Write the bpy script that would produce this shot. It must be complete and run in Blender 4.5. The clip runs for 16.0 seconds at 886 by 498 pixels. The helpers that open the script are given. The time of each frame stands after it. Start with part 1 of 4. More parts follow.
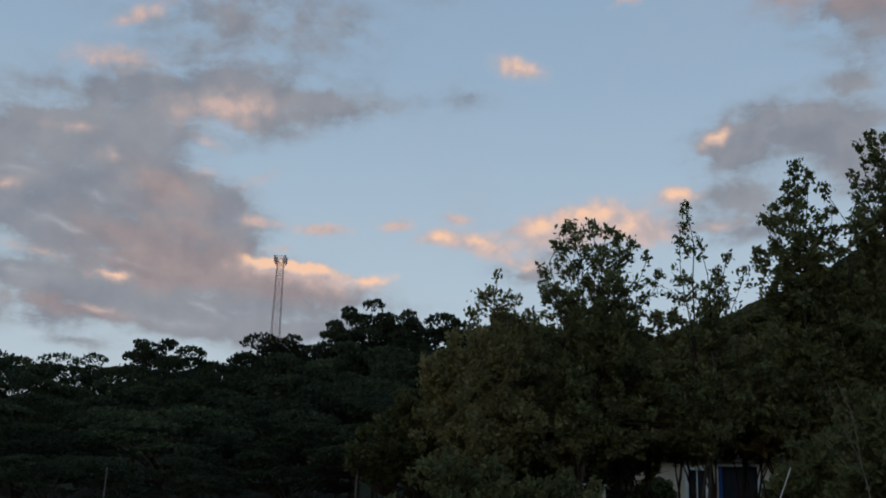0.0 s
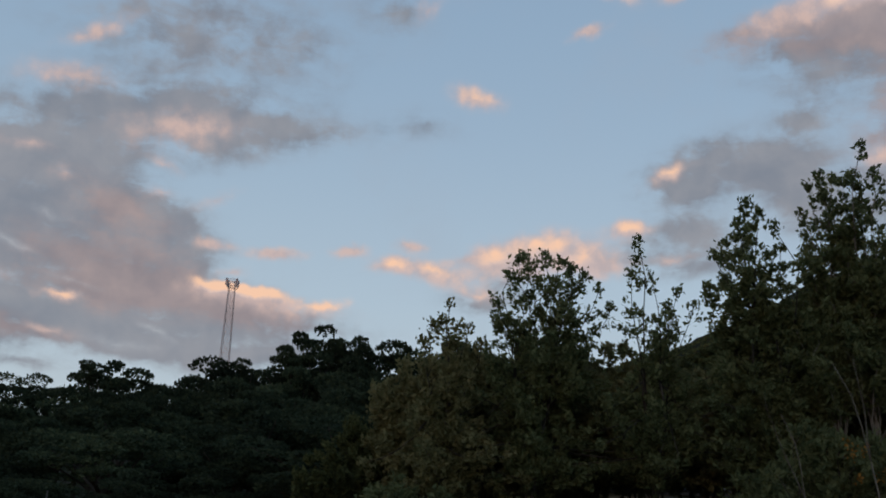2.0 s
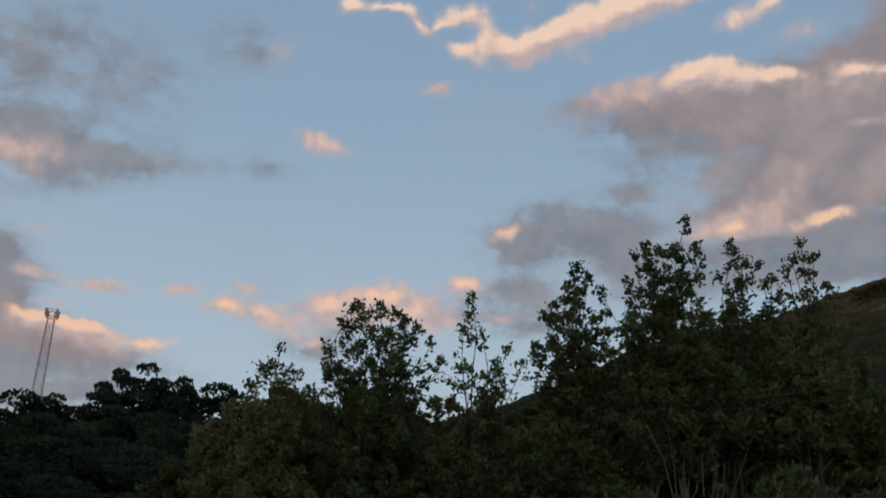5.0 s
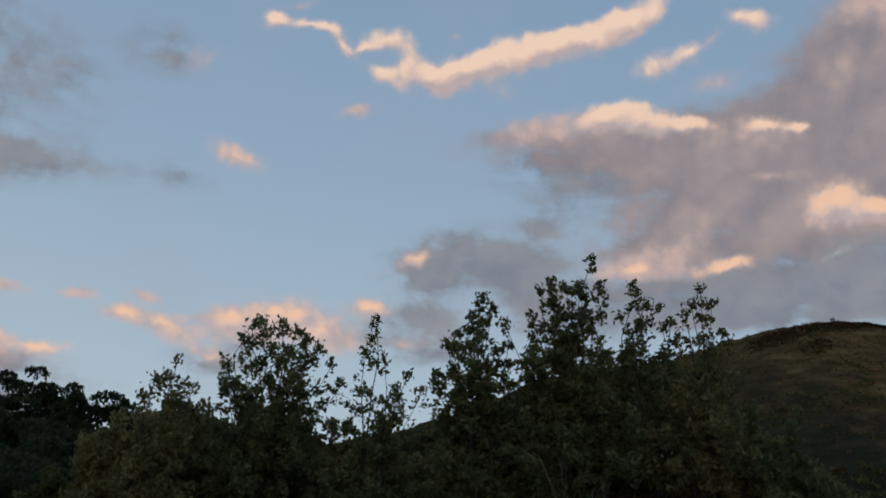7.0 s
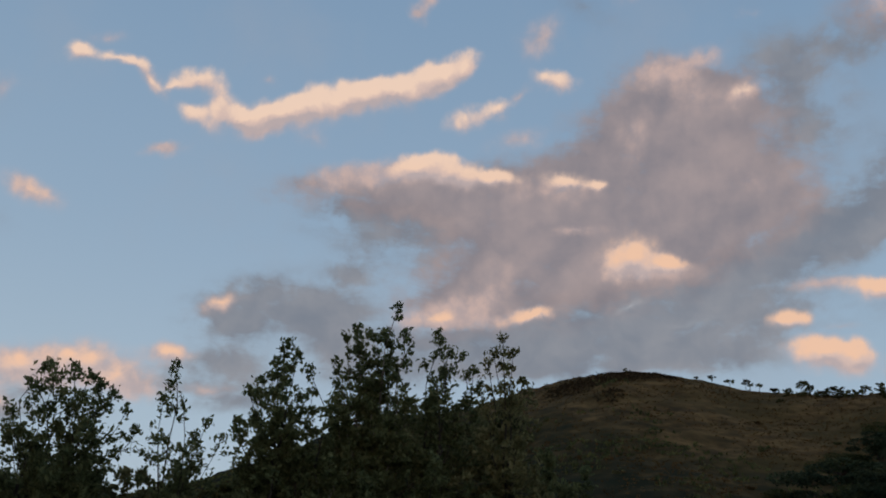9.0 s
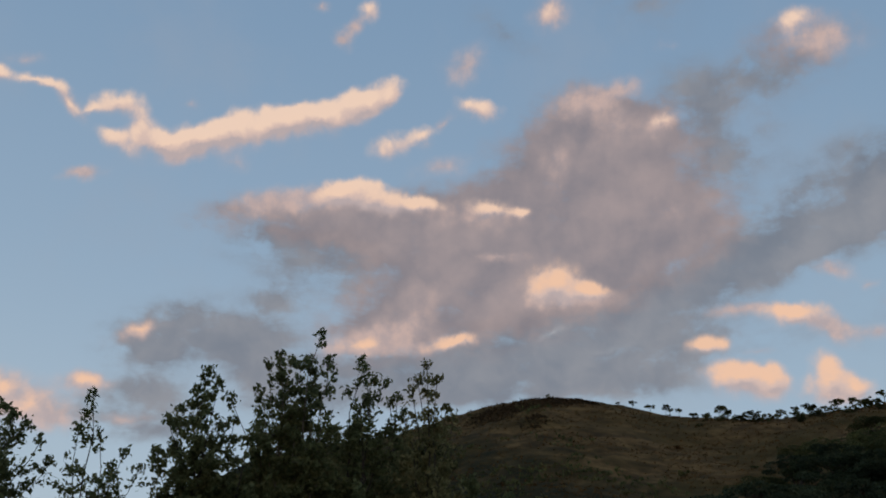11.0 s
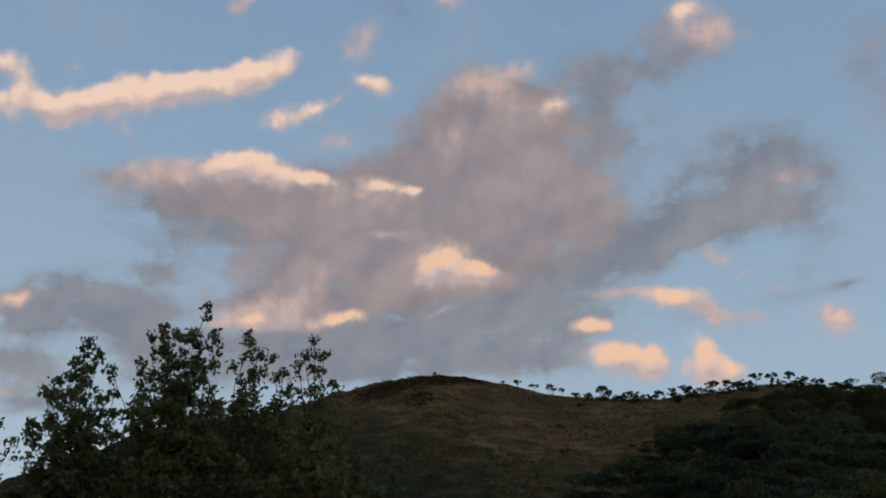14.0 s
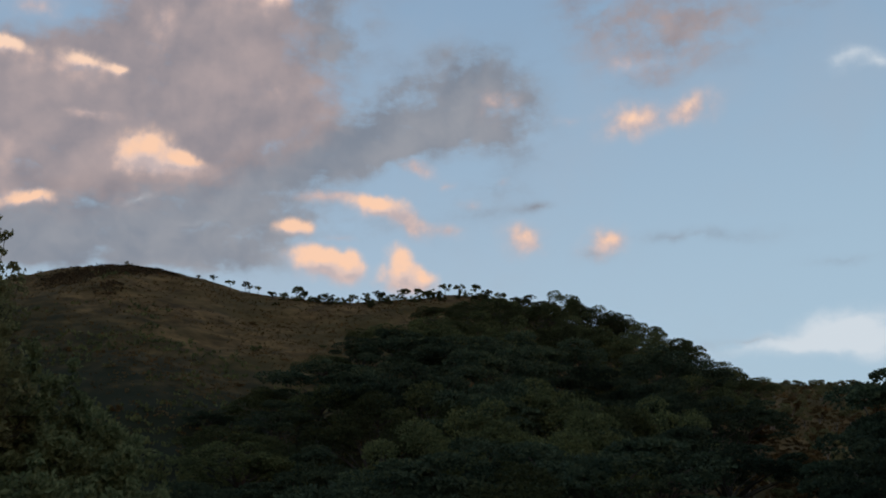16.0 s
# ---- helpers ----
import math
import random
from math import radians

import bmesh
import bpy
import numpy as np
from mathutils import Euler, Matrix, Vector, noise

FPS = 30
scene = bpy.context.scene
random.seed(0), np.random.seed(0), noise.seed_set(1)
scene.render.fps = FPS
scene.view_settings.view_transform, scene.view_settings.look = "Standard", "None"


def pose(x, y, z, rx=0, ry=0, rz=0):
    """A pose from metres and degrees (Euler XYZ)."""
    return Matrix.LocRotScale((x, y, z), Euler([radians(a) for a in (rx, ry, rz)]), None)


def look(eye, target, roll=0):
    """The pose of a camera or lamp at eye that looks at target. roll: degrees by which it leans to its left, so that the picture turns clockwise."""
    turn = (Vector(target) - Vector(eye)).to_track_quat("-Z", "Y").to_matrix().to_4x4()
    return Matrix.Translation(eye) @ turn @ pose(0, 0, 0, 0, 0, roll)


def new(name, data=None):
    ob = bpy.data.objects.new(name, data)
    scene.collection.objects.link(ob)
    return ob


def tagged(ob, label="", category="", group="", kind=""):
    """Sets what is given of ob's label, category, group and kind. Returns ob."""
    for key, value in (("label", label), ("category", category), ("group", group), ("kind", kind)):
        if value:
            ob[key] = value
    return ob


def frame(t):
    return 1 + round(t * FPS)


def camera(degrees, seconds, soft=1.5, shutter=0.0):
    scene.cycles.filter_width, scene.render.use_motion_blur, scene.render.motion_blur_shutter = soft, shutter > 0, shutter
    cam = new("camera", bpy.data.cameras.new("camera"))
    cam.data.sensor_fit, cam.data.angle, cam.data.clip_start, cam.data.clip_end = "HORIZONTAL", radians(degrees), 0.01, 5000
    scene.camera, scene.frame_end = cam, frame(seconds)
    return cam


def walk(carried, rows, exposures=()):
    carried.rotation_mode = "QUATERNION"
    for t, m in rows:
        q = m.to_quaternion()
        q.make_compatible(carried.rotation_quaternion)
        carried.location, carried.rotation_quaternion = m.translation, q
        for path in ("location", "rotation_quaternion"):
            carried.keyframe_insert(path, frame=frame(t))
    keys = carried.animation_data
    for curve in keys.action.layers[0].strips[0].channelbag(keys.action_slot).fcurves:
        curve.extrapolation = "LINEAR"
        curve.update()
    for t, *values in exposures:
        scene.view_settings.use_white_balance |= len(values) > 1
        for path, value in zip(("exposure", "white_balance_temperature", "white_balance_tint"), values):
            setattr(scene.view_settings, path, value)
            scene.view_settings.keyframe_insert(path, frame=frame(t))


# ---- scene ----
# ---------------------------------------------------------------- camera: one standing place, a slow turn to the right
cam = camera(45.8, 16.0, soft=1.9)
EYE = Vector((0, 0, 1.6))
# seconds, turn to the left, tilt up, roll (degrees)
TURNS = [
    (0, -0.00, 14.00, 2.00), (0.5, -0.13, 14.12, 2.23), (1, -0.48, 14.42, 2.20), (1.5, -1.33, 14.98, 2.63),
    (2, -2.54, 15.61, 2.79), (2.5, -4.42, 16.18, 2.82), (3, -6.11, 16.83, 3.09), (3.5, -7.69, 17.57, 3.35),
    (4, -9.65, 18.15, 3.61), (4.2, -10.24, 18.40, 3.79), (6.3, -14.76, 19.81, 5.77), (6.5, -15.63, 20.16, 6.33),
    (7, -16.78, 20.62, 6.45), (7.5, -20.05, 21.81, 6.86), (8, -22.51, 22.81, 5.65), (8.5, -26.05, 23.52, 4.72),
    (9, -27.78, 24.09, 3.91), (9.5, -29.28, 24.61, 3.23), (9.7, -29.79, 24.64, 2.81), (11.8, -33.04, 26.54, 2.15),
    (12, -33.13, 26.64, 2.06), (12.5, -33.42, 26.80, 2.37), (13, -34.19, 26.62, 2.25), (13.5, -36.07, 25.86, 2.04),
    (14, -38.87, 24.69, 1.01), (14.5, -41.95, 23.72, 1.24), (15, -45.91, 22.38, 0.39), (15.5, -51.08, 21.01, -0.05),
    (16, -56.17, 19.37, -0.40),
]
walk(cam, [(t, Matrix.Translation(EYE) @ pose(0, 0, 0, 0, 0, yaw) @ pose(0, 0, 0, 90 + tilt) @ pose(0, 0, 0, 0, 0, roll))
           for t, yaw, tilt, roll in TURNS],
     exposures=[(0.0, 0.13), (2.0, 0.13), (4.0, 0.0), (9.0, 0.02), (13.5, 0.02), (15.0, 0.1), (16.0, 0.2)])

# ---------------------------------------------------------------- sky: dusk after sunset on the land, clouds still lit from behind
SUN_TURN, SUN_UP = 205, 4      # compass degrees from the view at the start, to the right
world = bpy.data.worlds.new("dusk_sky")
scene.world = world
world.use_nodes = True
WN, WL = world.node_tree.nodes, world.node_tree.links
WN.clear()


def wire(node, **inputs):
    for k, v in inputs.items():
        s = node.inputs[int(k[1:])] if k[0] == "i" and k[1:].isdigit() else node.inputs[k]
        if isinstance(v, bpy.types.NodeSocket):
            WL.new(v, s)
        else:
            s.default_value = v
    return node


def wmath(op, a, b=0.0, c=0.0, clamp=False):
    n = WN.new("ShaderNodeMath")
    n.operation, n.use_clamp = op, clamp
    return wire(n, i0=a, i1=b, i2=c).outputs[0]


def wmix(fac, a, b, blend="MIX"):
    n = WN.new("ShaderNodeMix")
    n.data_type, n.blend_type = "RGBA", blend
    wire(n, i0=fac, i6=a, i7=b)
    return n.outputs[2]


def wstep(value, lo, hi):
    n = WN.new("ShaderNodeMapRange")
    n.interpolation_type = "SMOOTHSTEP"
    return wire(n, i0=value, i1=lo, i2=hi).outputs[0]


def wnoise(vec, scale, detail, rough=0.55):
    n = WN.new("ShaderNodeTexNoise")
    return wire(n, Vector=vec, Scale=scale, Detail=detail, Roughness=rough)


coord = WN.new("ShaderNodeTexCoord").outputs["Generated"]
sep = wire(WN.new("ShaderNodeSeparateXYZ"), Vector=coord)
azimuth = wmath("MULTIPLY", wmath("ARCTAN2", sep.outputs[0], sep.outputs[1]), 57.2958)
height = wmath("MULTIPLY", wmath("ARCSINE", sep.outputs[2]), 57.2958)
flat = wire(WN.new("ShaderNodeCombineXYZ"), X=azimuth, Y=height).outputs[0]


def bent(vec, scale, amount, detail=2.0):
    """vec pushed about by noise, for ragged cloud edges"""
    sub = WN.new("ShaderNodeVectorMath")
    sub.operation = "SUBTRACT"
    wire(sub, i0=wnoise(vec, scale, detail).outputs["Color"], i1=(0.5, 0.5, 0.5))
    mad = WN.new("ShaderNodeVectorMath")
    mad.operation = "MULTIPLY_ADD"
    return wire(mad, i0=sub.outputs[0], i1=(amount, amount * 0.8, 0.0), i2=vec).outputs[0]


ragged = bent(bent(bent(flat, 0.30, 1.3, 2.0), 1.0, 0.55, 2.0), 3.2, 0.16, 2.0)
crown_side = WN.new("ShaderNodeVectorMath")
crown_side.operation = "ADD"
crown_side = wire(crown_side, i0=ragged, i1=(-0.15, 0.5, 0.0)).outputs[0]
field = {"grey": 0.0, "mauve": 0.0, "pink": 0.0, "lit": 0.0, "pale": 0.0, "lit_above": 0.0}


def patch(kind, az, el, wide, high, lean, dense):
    """one soft patch of cloud: centre, half sizes and lean in degrees"""
    grow = {"pale": 2.0, "grey": 2.75, "mauve": 2.75, "pink": 2.65}.get(kind, 2.35)
    place = WN.new("ShaderNodeMapping")
    place.vector_type = "TEXTURE"
    wire(place, Vector=crown_side if kind == "lit_above" else ragged, Location=(az, el, 0), Rotation=(0, 0, radians(lean)), Scale=(wide * grow, high * grow, 1))
    ball = WN.new("ShaderNodeTexGradient")
    ball.gradient_type = "QUADRATIC_SPHERE"
    wire(ball, Vector=place.outputs[0])
    field[kind] = wmath("MULTIPLY_ADD", ball.outputs["Fac"], dense, field[kind])


def grey(*a):
    """blue-grey cloud in shade"""
    patch("grey", *a)


def mauve(*a):
    """thick cloud with a warm tinge"""
    patch("mauve", *a)


def pink(*a):
    patch("pink", *a)


def lit(az, el, wide, high, lean, dense):
    """a crest that the low sun reaches, with its softer underside"""
    patch("lit", az, el, wide, high * 1.15, lean, dense)
    patch("lit_above", az, el, wide, high * 1.15, lean, dense)
    patch("pink", az, el - 0.5 * high, wide, high * 1.1, lean, min(0.4, dense * 0.4))


def puff(az, el, wide, high, lean, dense):
    """a small cloud, warm above and grey below"""
    patch("lit", az, el + 0.2 * high, wide * 0.9, high * 0.9, lean, dense * 0.5)
    patch("lit_above", az, el + 0.2 * high, wide * 0.9, high * 0.9, lean, dense * 0.5)
    patch("pink", az, el, wide, high, lean, dense * 0.9)


def pale(*a):
    patch("pale", *a)


pink(-17.8, 25.1, 1.70, 0.37, 27, 0.8); grey(-12.2, 25.3, 4.52, 1.39, 6, 0.45); grey(-6.6, 25.6, 3.32, 1.32, 4, 0.25); pink(-19.0, 22.5, 1.95, 0.52, 4, 0.8)
grey(-16.2, 21.6, 6.76, 1.22, 7, 0.5); grey(-12.7, 20.8, 4.72, 1.34, 6, 0.75); pink(-12.7, 20.7, 2.67, 0.83, 6, 0.8); grey(-9.5, 20.7, 1.60, 0.78, 5, 0.6)
grey(-6.3, 21.1, 1.95, 0.48, 4, 0.38); grey(-3.4, 21.4, 2.30, 0.67, 3, 0.2); grey(1.2, 22.2, 1.65, 0.72, 1, 0.32); grey(-22.8, 18.0, 3.64, 1.42, 9, 0.6)
grey(-17.4, 19.1, 1.80, 0.82, 7, 0.35); pink(-20.9, 18.7, 1.44, 0.37, 1, 0.45); grey(-21.0, 17.1, 3.42, 1.10, -0, 0.6); grey(-20.0, 15.6, 5.44, 1.46, -5, 0.8)
grey(-15.6, 16.3, 3.29, 1.14, -19, 0.8); mauve(-15.6, 16.4, 2.69, 0.90, -19, 0.7); pink(-18.5, 17.6, 0.65, 0.41, 7, 0.5); pink(-23.6, 15.4, 0.82, 0.31, 8, 0.7)
grey(-14.2, 14.3, 3.01, 1.50, -27, 1); mauve(-15.5, 13.5, 3.56, 1.25, -10, 0.8); grey(-20.0, 13.1, 3.97, 0.81, -12, 0.9); grey(-22.4, 14.3, 2.21, 0.69, -11, 0.7)
mauve(-14.0, 12.0, 4.48, 0.90, -3, 0.9); grey(-10.3, 10.9, 5.80, 1.21, -6, 1); mauve(-6.9, 11.6, 2.95, 0.73, -7, 0.8); grey(-14.7, 9.9, 4.42, 0.89, -8, 0.8)
grey(-19.1, 10.6, 3.96, 0.64, -3, 0.8); grey(-22.2, 11.1, 2.18, 0.63, -4, 0.6); grey(-21.4, 9.0, 2.46, 0.74, -3, 0.6); mauve(-20.1, 9.6, 3.07, 0.52, -7, 0.7)
lit(-17.9, 11.5, 0.86, 0.18, -1, 0.6); pink(-17.8, 11.5, 1.21, 0.26, -1, 0.7); pink(-18.1, 9.6, 0.97, 0.23, -9, 0.7); pink(-21.8, 12.3, 1.38, 0.23, -10, 0.6)
grey(-11.9, 9.1, 3.30, 0.54, -6, 0.7); grey(-18.8, 7.9, 1.96, 0.29, 1, 0.5); grey(-6.8, 9.5, 1.23, 0.37, 3, 0.45); lit(-9.7, 12.7, 1.30, 0.27, -9, 1)
lit(-7.3, 12.5, 1.87, 0.28, -1, 0.8); lit(-4.0, 12.1, 1.26, 0.28, 13, 0.85); pink(-7.6, 12.1, 3.42, 0.49, -4, 0.7); pink(-10.3, 14.9, 1.06, 0.30, -0, 0.8)
pink(-6.8, 14.7, 1.14, 0.28, 6, 1); pink(-2.8, 15.2, 0.77, 0.28, 3, 1); pink(0.8, 15.7, 0.64, 0.25, 2, 0.8); pink(-9.1, 13.6, 0.81, 0.27, 4, 0.55)
pink(-10.3, 17.1, 1.19, 0.36, 29, 0.5); pink(-13.4, 18.7, 0.74, 0.27, -13, 0.5); pink(-13.4, 17.2, 0.92, 0.33, -4, 0.45); pale(-20.7, 13.7, 2.40, 0.38, -16, 0.3)
pale(-22.5, 11.2, 1.36, 0.46, -4, 0.28); pale(-12.8, 10.1, 1.51, 0.30, -31, 0.35); pale(-17.4, 12.3, 2.03, 0.27, -10, 0.28); pale(-14.6, 9.3, 2.64, 0.39, -4, 0.3)
pale(-21.3, 8.0, 1.90, 0.46, 5, 0.35); pale(-18.8, 15.4, 1.59, 0.41, -8, 0.26); pale(-23.2, 16.2, 1.93, 0.40, -7, 0.25); puff(4.0, 23.8, 1.19, 0.48, -11, 1)
puff(-0.5, 14.4, 0.96, 0.37, 2, 1); puff(2.1, 14.3, 1.72, 0.52, -8, 1.1); pink(3.8, 15.2, 0.80, 0.22, 6, 0.5); puff(4.5, 13.2, 1.32, 0.34, -3, 0.7)
grey(4.7, 12.7, 1.57, 0.43, 1, 0.5); puff(5.6, 15.0, 1.46, 0.68, 0, 1.1); puff(8.4, 15.7, 2.13, 0.79, 3, 1.3); puff(10.7, 15.2, 1.17, 0.67, -1, 0.8)
grey(6.5, 13.8, 2.35, 0.74, 0, 0.5); puff(13.1, 16.8, 0.98, 0.42, -2, 0.75); grey(16.0, 19.3, 1.68, 1.11, 2, 0.9); puff(15.3, 19.8, 1.16, 0.40, 23, 0.8)
grey(17.7, 20.2, 1.46, 0.98, 1, 0.8); grey(20.3, 20.0, 1.74, 0.98, -24, 0.95); grey(22.0, 18.7, 1.40, 1.16, -29, 0.7); grey(15.9, 16.7, 1.91, 0.61, 2, 0.7)
puff(13.0, 16.9, 0.84, 0.40, 3, 0.5); grey(16.2, 15.0, 1.64, 0.61, 2, 0.7); pink(15.4, 15.3, 1.14, 0.28, 2, 0.55); pink(11.9, 14.9, 0.96, 0.55, 3, 0.6)
grey(23.1, 20.5, 1.88, 1.08, -1, 0.4); grey(22.7, 22.3, 1.21, 0.72, -1, 0.35); grey(12.6, 15.5, 1.60, 0.80, 3, 0.4); grey(19.2, 16.3, 1.57, 0.91, 1, 0.35)
grey(-1.0, 28.3, 1.66, 1.07, -10, 0.45); pink(0.9, 28.3, 0.56, 0.79, -49, 0.6); grey(-13.0, 27.2, 5.99, 1.34, 13, 0.3); pink(10.7, 27.4, 0.89, 0.33, 12, 0.6)
lit(4.8, 31.4, 0.56, 0.37, 14, 0.85); lit(7.0, 31.5, 1.66, 0.26, 2, 0.75); lit(9.2, 30.9, 0.80, 0.28, -34, 0.5); pink(9.2, 30.9, 0.93, 0.37, -34, 0.4)
lit(11.9, 31.4, 1.20, 0.47, 11, 0.85); lit(10.6, 30.7, 0.98, 0.21, 20, 0.5); lit(11.8, 29.5, 0.85, 0.33, -8, 0.7); lit(13.5, 30.4, 0.78, 0.74, -26, 0.7)
lit(14.9, 29.8, 1.42, 0.42, 4, 0.95); lit(16.7, 30.3, 1.57, 0.54, 17, 1); lit(18.9, 31.1, 1.87, 0.58, 18, 1); lit(21.6, 31.9, 2.05, 0.61, 13, 1)
lit(24.3, 32.5, 2.08, 0.52, 13, 1); lit(26.8, 33.5, 1.47, 0.51, 28, 1); lit(28.3, 34.1, 0.84, 0.45, 28, 0.7); pink(16.4, 29.4, 1.15, 0.42, 17, 0.5)
pink(19.3, 29.3, 0.90, 0.45, 7, 0.32); lit(28.7, 31.3, 1.20, 0.53, 16, 0.65); lit(30.7, 32.0, 0.93, 0.37, 10, 0.7); pink(31.9, 32.7, 0.75, 0.23, 32, 0.5)
lit(34.2, 33.5, 1.23, 0.42, -11, 0.75); pink(33.3, 35.7, 1.18, 0.72, 30, 0.65); pink(25.1, 36.7, 0.56, 0.51, 29, 0.5); pink(6.1, 32.4, 0.96, 0.31, 14, 0.4)
pink(16.1, 32.0, 0.52, 0.24, 9, 0.35); pink(10.6, 27.4, 0.89, 0.27, 18, 0.6); pink(32.0, 30.2, 1.48, 0.49, 10, 0.5); lit(25.6, 28.5, 1.58, 0.53, 14, 1)
lit(27.9, 28.4, 1.95, 0.52, -5, 1); lit(30.6, 28.3, 1.68, 0.28, -0, 0.8); pink(23.7, 27.9, 2.24, 0.56, 17, 0.8); pink(21.0, 27.4, 2.00, 0.61, 14, 0.5)
mauve(19.6, 26.8, 1.97, 0.55, 15, 0.45); lit(35.1, 28.2, 1.12, 0.34, -3, 1); lit(37.1, 27.9, 0.52, 0.22, 0, 0.8); mauve(25.7, 26.9, 5.12, 0.98, 5, 0.8)
mauve(30.5, 26.9, 4.49, 1.42, 3, 1); mauve(35.7, 26.7, 3.62, 1.48, 1, 1); mauve(32.4, 23.7, 4.66, 2.19, 21, 0.95); mauve(36.8, 22.3, 3.64, 1.54, 10, 0.7)
mauve(29.2, 21.7, 2.59, 1.44, 27, 0.7); grey(23.1, 25.6, 2.67, 1.10, 6, 0.65); grey(26.9, 25.1, 3.04, 1.04, 5, 0.55); grey(22.7, 22.4, 1.36, 0.73, 6, 0.45)
grey(26.8, 23.2, 1.66, 0.86, 4, 0.3); mauve(41.2, 33.3, 2.10, 1.27, -2, 0.8); mauve(44.4, 32.2, 1.97, 1.09, -3, 0.85); mauve(42.3, 30.5, 4.20, 1.89, -2, 1)
mauve(41.2, 28.1, 3.96, 2.30, -1, 1); mauve(45.9, 27.2, 2.67, 1.39, -3, 0.85); mauve(43.5, 25.0, 3.80, 1.68, 12, 1); mauve(39.0, 30.3, 1.42, 1.68, -1, 0.6)
pink(41.2, 33.8, 1.73, 0.67, 7, 0.75); pink(43.2, 34.3, 1.49, 0.46, 14, 0.55); puff(45.9, 32.3, 0.83, 0.37, 13, 0.9); pink(39.1, 30.9, 0.93, 0.67, -1, 0.5)
pink(39.5, 29.4, 1.05, 0.86, -1, 0.3); pink(46.0, 27.8, 2.21, 0.79, -3, 0.3); pink(42.8, 32.3, 2.13, 0.91, -2, 0.4); lit(38.9, 23.9, 1.34, 0.80, 0, 1.2)
lit(41.1, 23.7, 1.39, 0.28, -4, 0.85); pink(39.8, 23.2, 2.65, 0.55, -0, 0.5); pink(35.7, 25.4, 1.23, 0.28, 1, 0.65); pink(33.9, 27.5, 3.13, 0.68, -4, 0.4)
pink(28.3, 20.6, 1.94, 0.55, 15, 0.95); lit(27.7, 20.3, 1.03, 0.27, 12, 0.7); lit(33.0, 20.7, 1.44, 0.25, 10, 0.9); pink(30.9, 20.5, 2.94, 0.37, 6, 0.55)
pink(30.5, 22.1, 2.59, 1.07, 31, 0.45); grey(37.5, 20.8, 4.57, 1.22, 8, 1.1); grey(42.4, 21.4, 4.04, 1.27, 12, 1); grey(33.6, 19.1, 4.21, 0.85, 2, 1)
grey(29.1, 18.8, 2.57, 0.73, 3, 0.8); grey(40.7, 19.1, 4.47, 0.72, 5, 0.55); grey(45.7, 23.1, 3.38, 1.15, 18, 0.65); grey(49.1, 25.0, 3.02, 0.91, 24, 0.45)
grey(31.8, 17.7, 5.44, 0.72, 3, 0.5); grey(39.1, 18.5, 4.79, 0.66, 0, 0.5); grey(44.5, 18.8, 2.81, 0.72, -1, 0.35); grey(25.4, 17.9, 3.15, 0.90, 5, 0.35)
grey(52.2, 27.3, 2.81, 1.09, 32, 0.4); grey(49.5, 29.8, 2.29, 1.04, 22, 0.45); grey(48.9, 32.0, 2.66, 1.85, 21, 0.4); grey(47.1, 34.2, 1.74, 1.22, 12, 0.25)
grey(54.9, 26.6, 2.60, 1.00, 22, 0.38); grey(57.5, 28.3, 1.51, 1.45, 20, 0.32); grey(53.5, 25.0, 2.92, 0.64, 8, 0.5); grey(46.5, 20.2, 1.88, 0.65, 7, 0.4)
pale(39.1, 21.3, 1.23, 0.25, 24, 0.4); pale(42.4, 20.4, 1.93, 0.39, 7, 0.25); mauve(54.8, 35.4, 2.55, 1.26, -9, 0.65); lit(54.4, 36.7, 1.09, 0.52, -0, 0.7)
pink(56.0, 35.6, 1.59, 0.80, -9, 0.8); grey(53.2, 34.2, 2.33, 0.89, 10, 0.5); grey(45.3, 38.8, 2.25, 1.34, -4, 0.35); grey(49.5, 33.5, 2.34, 1.11, 20, 0.3)
pink(46.6, 36.5, 0.73, 0.29, -5, 0.3); puff(39.0, 38.6, 0.97, 0.68, 15, 0.9); lit(26.6, 38.3, 0.57, 0.49, 29, 0.7); pink(25.8, 37.4, 0.55, 0.30, 39, 0.6)
pink(25.0, 36.7, 0.37, 0.24, 6, 0.45); puff(23.5, 38.2, 0.49, 0.23, 7, 0.7); grey(35.8, 37.6, 2.19, 0.70, -24, 0.25); pink(49.3, 22.1, 1.29, 0.27, 1, 0.8)
lit(52.3, 21.7, 1.51, 0.45, -7, 1.15); pink(54.5, 20.5, 0.78, 0.55, -34, 0.75); pink(53.5, 21.2, 1.36, 0.39, -18, 0.6); lit(47.5, 20.4, 0.97, 0.33, 3, 1.1)
pink(50.2, 19.9, 0.69, 0.18, -3, 0.55); lit(49.1, 18.8, 1.38, 0.54, -4, 1.15); lit(50.7, 18.4, 0.68, 0.51, -17, 0.9); pink(49.4, 18.1, 1.49, 0.45, -12, 0.5)
lit(53.6, 18.2, 0.91, 0.77, -4, 1.25); lit(54.9, 17.7, 0.71, 0.51, -24, 0.9); pink(53.8, 17.3, 1.14, 0.32, -3, 0.5); pink(56.5, 20.3, 0.75, 0.32, -5, 0.6)
puff(60.8, 19.7, 0.91, 0.69, -6, 1); pink(54.7, 23.7, 0.81, 0.36, -15, 0.75); pink(56.5, 22.8, 0.43, 0.24, -6, 0.45); pink(59.8, 22.9, 0.36, 0.23, -7, 0.4)
